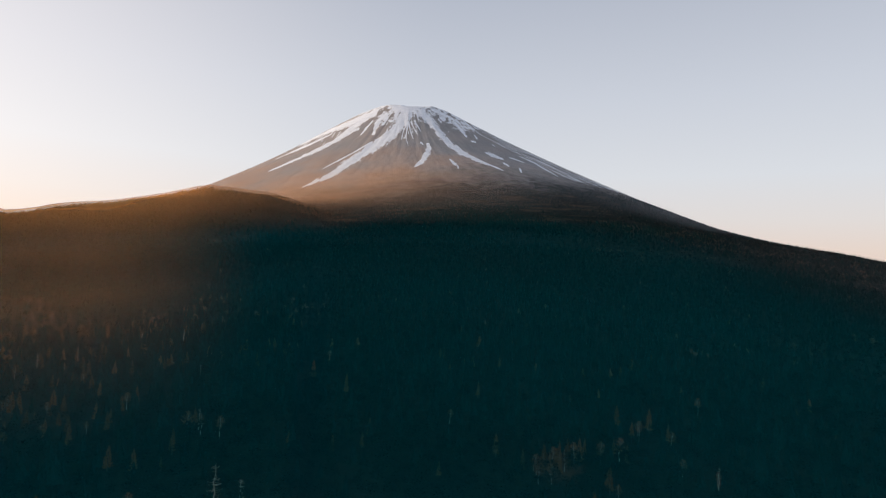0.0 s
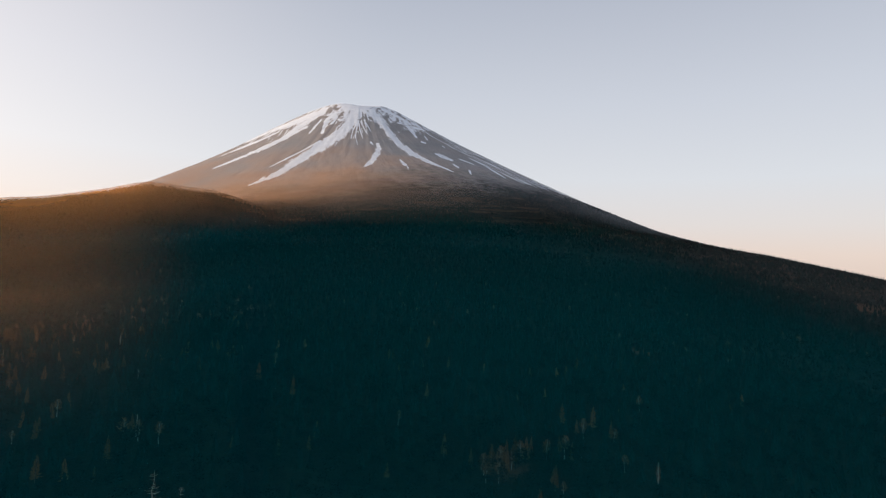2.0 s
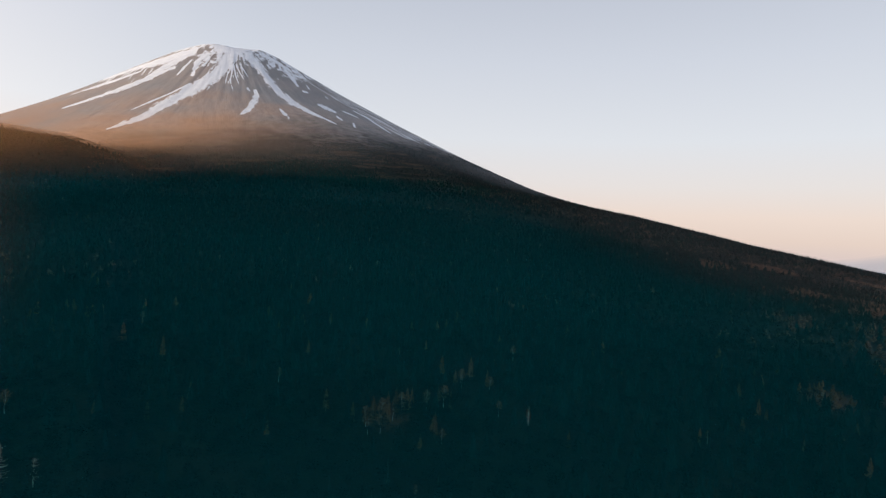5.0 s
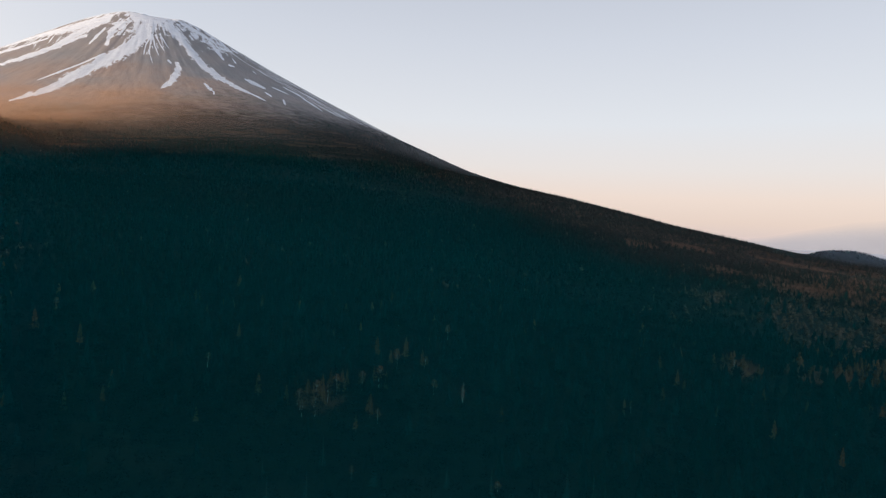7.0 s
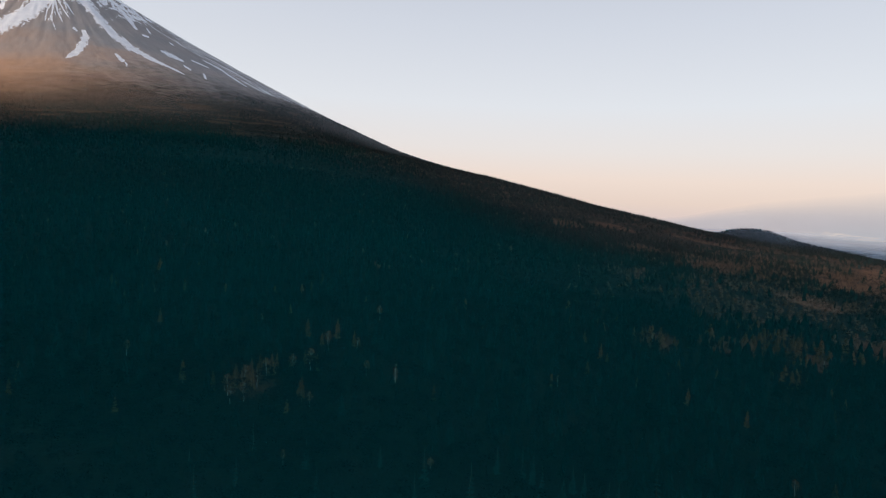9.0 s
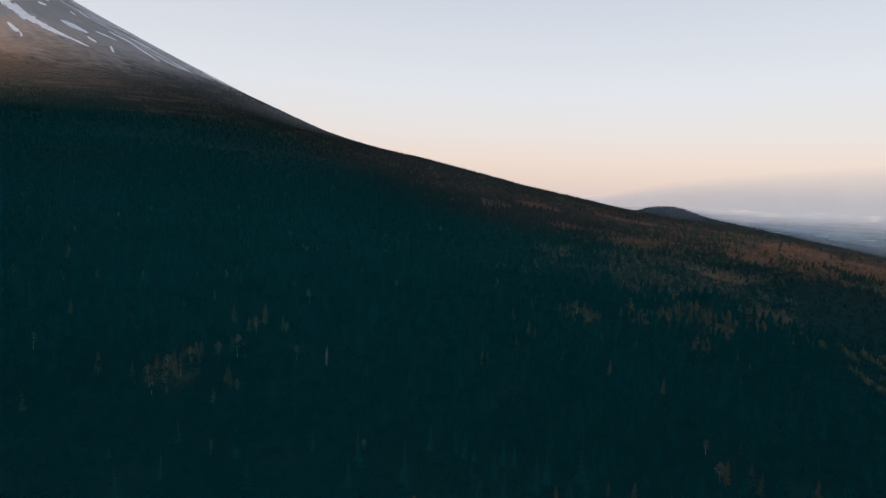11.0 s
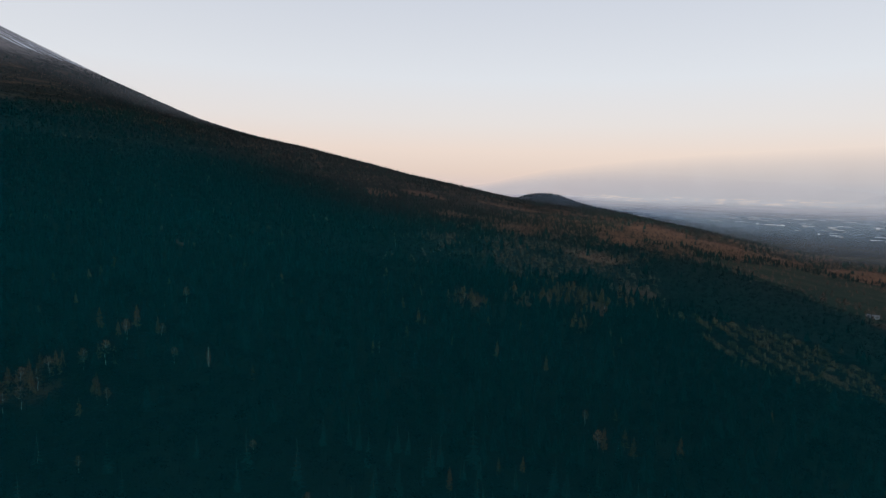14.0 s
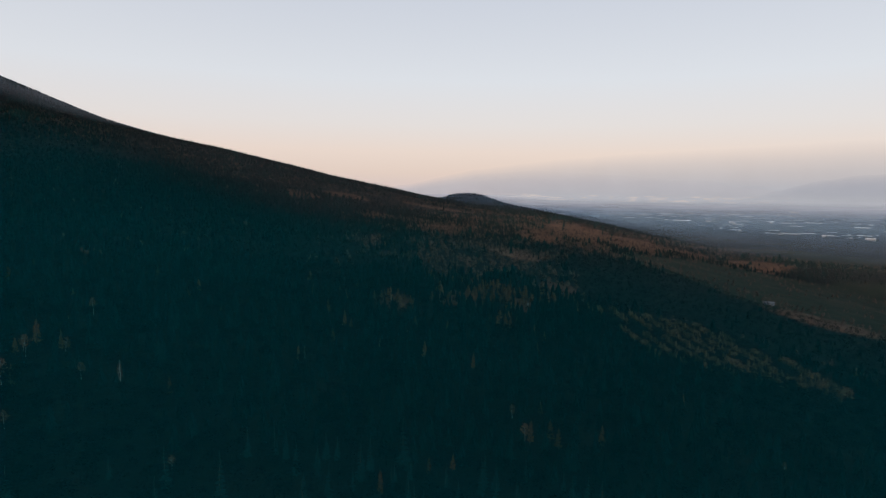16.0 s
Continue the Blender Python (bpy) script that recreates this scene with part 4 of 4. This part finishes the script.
ROUND_FAR = [low_round(40 + k, 9, 0.95) for k in range(4)]

singles = {"fir": 0, "larch": 0, "birch": 0, "snag": 0}
LIMITS = {"fir": 120, "larch": 95, "birch": 34, "snag": 9}
for ring, (cell, d0, d1, firs, larches, rounds) in enumerate(((6.0, 150, 520, FIR_NEAR, LARCH_NEAR, ROUND_NEAR), (7.7, 520, 1300, FIR_MID, LARCH_MID, ROUND_MID), (11.5, 1300, 3700, FIR_FAR, LARCH_FAR, ROUND_FAR))):
    x, y, rng = spots(cell, d0, d1, 5 + ring)
    brown = rng.random(len(x)) < russet(x, y)
    leafless = ~brown & (rng.random(len(x)) < np.clip(0.62 + 0.4 * on_plain(x, y) + 1.6 * (fbm(x / 210, y / 210, 3, 58) - 0.5), 0.05, 0.95))
    size = rng.uniform(6.0, 11.5, len(x)) * (1 - 0.45 * on_plain(x, y)) * np.where(brown | leafless, 0.8, 1.0) * (0.35 + 0.65 * smooth(0.35, 0.9, treeline(x, y)))
    edge = smooth(66, 70, np.degrees(np.arctan2(x, y))) * smooth(520, 580, np.hypot(x, y)) * smooth(900, 820, np.hypot(x, y))
    leafless, size = leafless | (~brown & (rng.random(len(x)) < 0.85 * edge)), size * (1 - 0.25 * edge)
    size = size * np.where((rng.random(len(x)) < 0.07) & (np.hypot(x, y) < 2250), 1.35, 1.0)
    taken = np.zeros(len(x), bool)
    if ring == 0:
        for i in np.argsort(np.hypot(x, y)):
            u = rng.random()
            kind = ("birch" if u < 0.25 else "snag" if u < 0.29 else "larch") if brown[i] else "leafless" if leafless[i] else "fir"
            if singles.get(kind, 0) >= LIMITS.get(kind, 0):
                continue
            taken[i] = True
            singles[kind] += 1
            plant(kind, float(x[i]), float(y[i]), float(size[i] / 12.0), float(rng.uniform(0, 360)), i)
    wide = (1.0, 1.1, 1.75)[ring]
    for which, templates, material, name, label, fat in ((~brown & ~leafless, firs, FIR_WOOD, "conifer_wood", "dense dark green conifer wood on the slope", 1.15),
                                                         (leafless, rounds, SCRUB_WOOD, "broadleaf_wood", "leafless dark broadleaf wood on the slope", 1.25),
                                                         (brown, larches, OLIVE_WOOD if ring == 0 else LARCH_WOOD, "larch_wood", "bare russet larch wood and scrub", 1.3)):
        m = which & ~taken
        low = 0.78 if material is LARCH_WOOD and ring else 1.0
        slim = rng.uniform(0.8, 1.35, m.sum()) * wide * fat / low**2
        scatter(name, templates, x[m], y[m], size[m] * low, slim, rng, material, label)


# ---- planted rows of young trees ----
def planted_rows():
    rng = np.random.default_rng(77)
    xs, ys = [], []
    for across in np.arange(190, 312, 14.5):
        for along in np.arange(318, 466, 3.0):
            x, y = 0.67 * across + 0.74 * along, -0.74 * across + 0.67 * along
            if plantation(np.array(x), np.array(y)) and fbm(np.array(x / 30), np.array(y / 30), 2, 5) > 0.40:
                xs.append(x + rng.uniform(-0.7, 0.7)), ys.append(y + rng.uniform(-0.7, 0.7))
    x, y = np.array(xs), np.array(ys)
    scatter("young_plantation", LARCH_NEAR + ROUND_NEAR[:2], x, y, rng.uniform(4.5, 7.0, len(x)), rng.uniform(1.5, 2.0, len(x)), rng, YOUNG, "young brown trees planted in straight rows")


def plantation_undergrowth():
    """Low dark brush, added between the planted rows to keep their gaps dark."""
    rng = np.random.default_rng(79)
    x, y = rng.uniform(330, 620, 6500), rng.uniform(20, 230, 6500)
    keep = plantation(x, y) > 0
    x, y = x[keep], y[keep]
    scatter("undergrowth", ROUND_MID, x, y, rng.uniform(1.5, 3.4, len(x)), rng.uniform(2.2, 3.4, len(x)), rng, SCRUB_WOOD, "low dark brush between the planted rows", "scrub")


def meadow_scrub():
    """Low russet scrub along the edge of the meadow."""
    rng = np.random.default_rng(78)
    x, y = rng.uniform(650, 1350, 9000), rng.uniform(-150, 420, 9000)
    m = meadow(x, y)
    d, az = polar(x, y)
    near = np.interp(az, [71, 78, 84.6, 92.6, 110], [955, 858, 783, 748, 700])
    keep = (m > 0.05) & ((d - near < 60) & (rng.random(9000) < 0.5) | (rng.random(9000) < 0.10))
    x, y = x[keep], y[keep]
    scatter("meadow_scrub", LARCH_MID, x, y, rng.uniform(2.5, 7.5, len(x)), rng.uniform(1.6, 2.8, len(x)), rng, LARCH_WOOD, "low russet scrub along a meadow's edge", "scrub")


planted_rows()
plantation_undergrowth()
meadow_scrub()


# ---- buildings ----
def coat(name, a, c, rough=0.6):
    m, nt, b = shader(name, rough, 0.4)
    info = nt.nodes.new("ShaderNodeObjectInfo")
    f = calc(nt, "ADD", calc(nt, "MULTIPLY", info.outputs["Random"], 0.6), calc(nt, "MULTIPLY", noise_of(nt, 0.4, 3), 0.4))
    nt.links.new(ramp(nt, f, (0.25, a), (0.75, c)), b.inputs["Base Color"])
    return m


WALL = coat("pale_wall", (0.20, 0.225, 0.25), (0.40, 0.43, 0.45))
ROOF = coat("white_sheet_roof", (0.40, 0.45, 0.50), (0.70, 0.76, 0.80), 0.45)
DARK_ROOF = coat("grey_tile_roof", (0.10, 0.10, 0.12), (0.22, 0.21, 0.21))
PANE = coat("dark_pane", (0.03, 0.035, 0.04), (0.06, 0.07, 0.08), 0.15)


def block(x0, x1, y0, y1, z0, z1):
    v = [(x, y, z) for z in (z0, z1) for x, y in ((x0, y0), (x1, y0), (x1, y1), (x0, y1))]
    return v, [(3, 2, 1), (3, 1, 0), (4, 5, 6), (4, 6, 7), (0, 1, 5), (0, 5, 4), (1, 2, 6), (1, 6, 5), (2, 3, 7), (2, 7, 6), (3, 0, 4), (3, 4, 7)]


def gable(l, w, z, rise, over=0.6):
    a, b = l / 2 + over, w / 2 + over
    v = [(-a, -b, z), (a, -b, z), (a, 0, z + rise), (-a, 0, z + rise), (a, b, z), (-a, b, z)]
    v += [(x, y, q - 0.35) for x, y, q in v]
    return v, [(0, 1, 2), (0, 2, 3), (3, 2, 4), (3, 4, 5), (6, 8, 7), (6, 9, 8), (9, 10, 8), (9, 11, 10), (0, 7, 1), (0, 6, 7), (4, 10, 11), (4, 11, 5), (1, 7, 8), (1, 8, 2), (2, 8, 10), (2, 10, 4), (0, 3, 9), (0, 9, 6), (3, 5, 11), (3, 11, 9)]


def hall(name, l, w, h, rise, roof, label, category, windows):
    root = new(name)
    part("wall", mesh_of("wall", *joined([block(-l / 2, l / 2, -w / 2, w / 2, -6, h)]), WALL), root)
    part("roof", mesh_of("roof", *joined([gable(l, w, h + 0.1, rise)]), roof), root, "" if roof is ROOF else "grey roof")
    pane = mesh_of("window", *joined([block(-l / windows * 0.33, l / windows * 0.33, -0.15, 0.1, h * 0.4, h * 0.75)]), PANE)
    for k in range(windows):
        ob = part("window", pane, root)
        ob.location = (-l / 2 + l * (k + 0.5) / windows, -w / 2, 0)
    return tagged(root, label, category, "buildings on the plain")


KITS = [
    hall("warehouse", 90, 22, 4.2, 1.6, ROOF, "long white warehouse on the hazy plain", "building", 8),
    hall("warehouse", 60, 18, 3.8, 1.4, ROOF, "white flat-roofed warehouse on the hazy plain", "building", 6),
    hall("greenhouse", 70, 13, 2.6, 1.8, ROOF, "pale plastic greenhouse on the hazy plain", "greenhouse", 7),
    hall("house", 16, 11, 4.5, 3, DARK_ROOF, "small pale house with a grey roof", "house", 3),
    hall("apartment_building", 44, 16, 11, 1.2, ROOF, "pale apartment block in the far town", "building", 6),
]


def settle(kit, az, d, turn, size=1.0, first=False):
    x, y = d * math.sin(radians(az)), d * math.cos(radians(az))
    m = pose(x, y, float(height(x, y)), 0, 0, turn)
    KITS[kit].scale = (size,) * 3
    if first:
        KITS[kit].matrix_world = m @ Matrix.Scale(size, 4)
    else:
        copy_thing(KITS[kit], m)


def town():
    rng = random.Random(9)
    marked = [(0, 77.3, 3020, 1.6), (1, 86.0, 3560, 1.7), (0, 84.4, 2560, 0.9), (2, 89.8, 2540, 1.0), (0, 90.9, 2560, 1.0), (2, 81.0, 2870, 0.9), (0, 80.0, 4100, 1.1), (1, 68.0, 3500, 1.1), (0, 65.6, 3650, 1.4), (1, 89.0, 2480, 0.8)]
    for kit, az, d, size in marked:
        settle(kit, az, d, -az + rng.uniform(-12, 12), size * 0.5)
    for _ in range(260):
        az = rng.uniform(63.5, 95)
        d = rng.uniform(max(2350, 3700 - 60 * (az - 63.5)), 4550)
        kit = rng.choice((0, 0, 1, 1, 2, 2, 2, 3, 3, 4))
        settle(kit, az, d, -az + rng.choice((0, 0, 0, 90)) + rng.uniform(-15, 15), rng.uniform(0.3, 0.75) * (1 if kit != 3 else 1.5))
    for kit in range(5):
        settle(kit, 66 + 5 * kit, 3300 + 130 * kit, -66 - 5 * kit, 0.9, True)


town()
shed = hall("farm_shed", 12, 6, 2.6, 1.2, DARK_ROOF, "small grey-roofed shed at the meadow's edge", "shed", 3)
shed.matrix_world = pose(803, 76, float(height(803, 76)), 0, 0, -80)
tagged(shed, group="farm sheds")
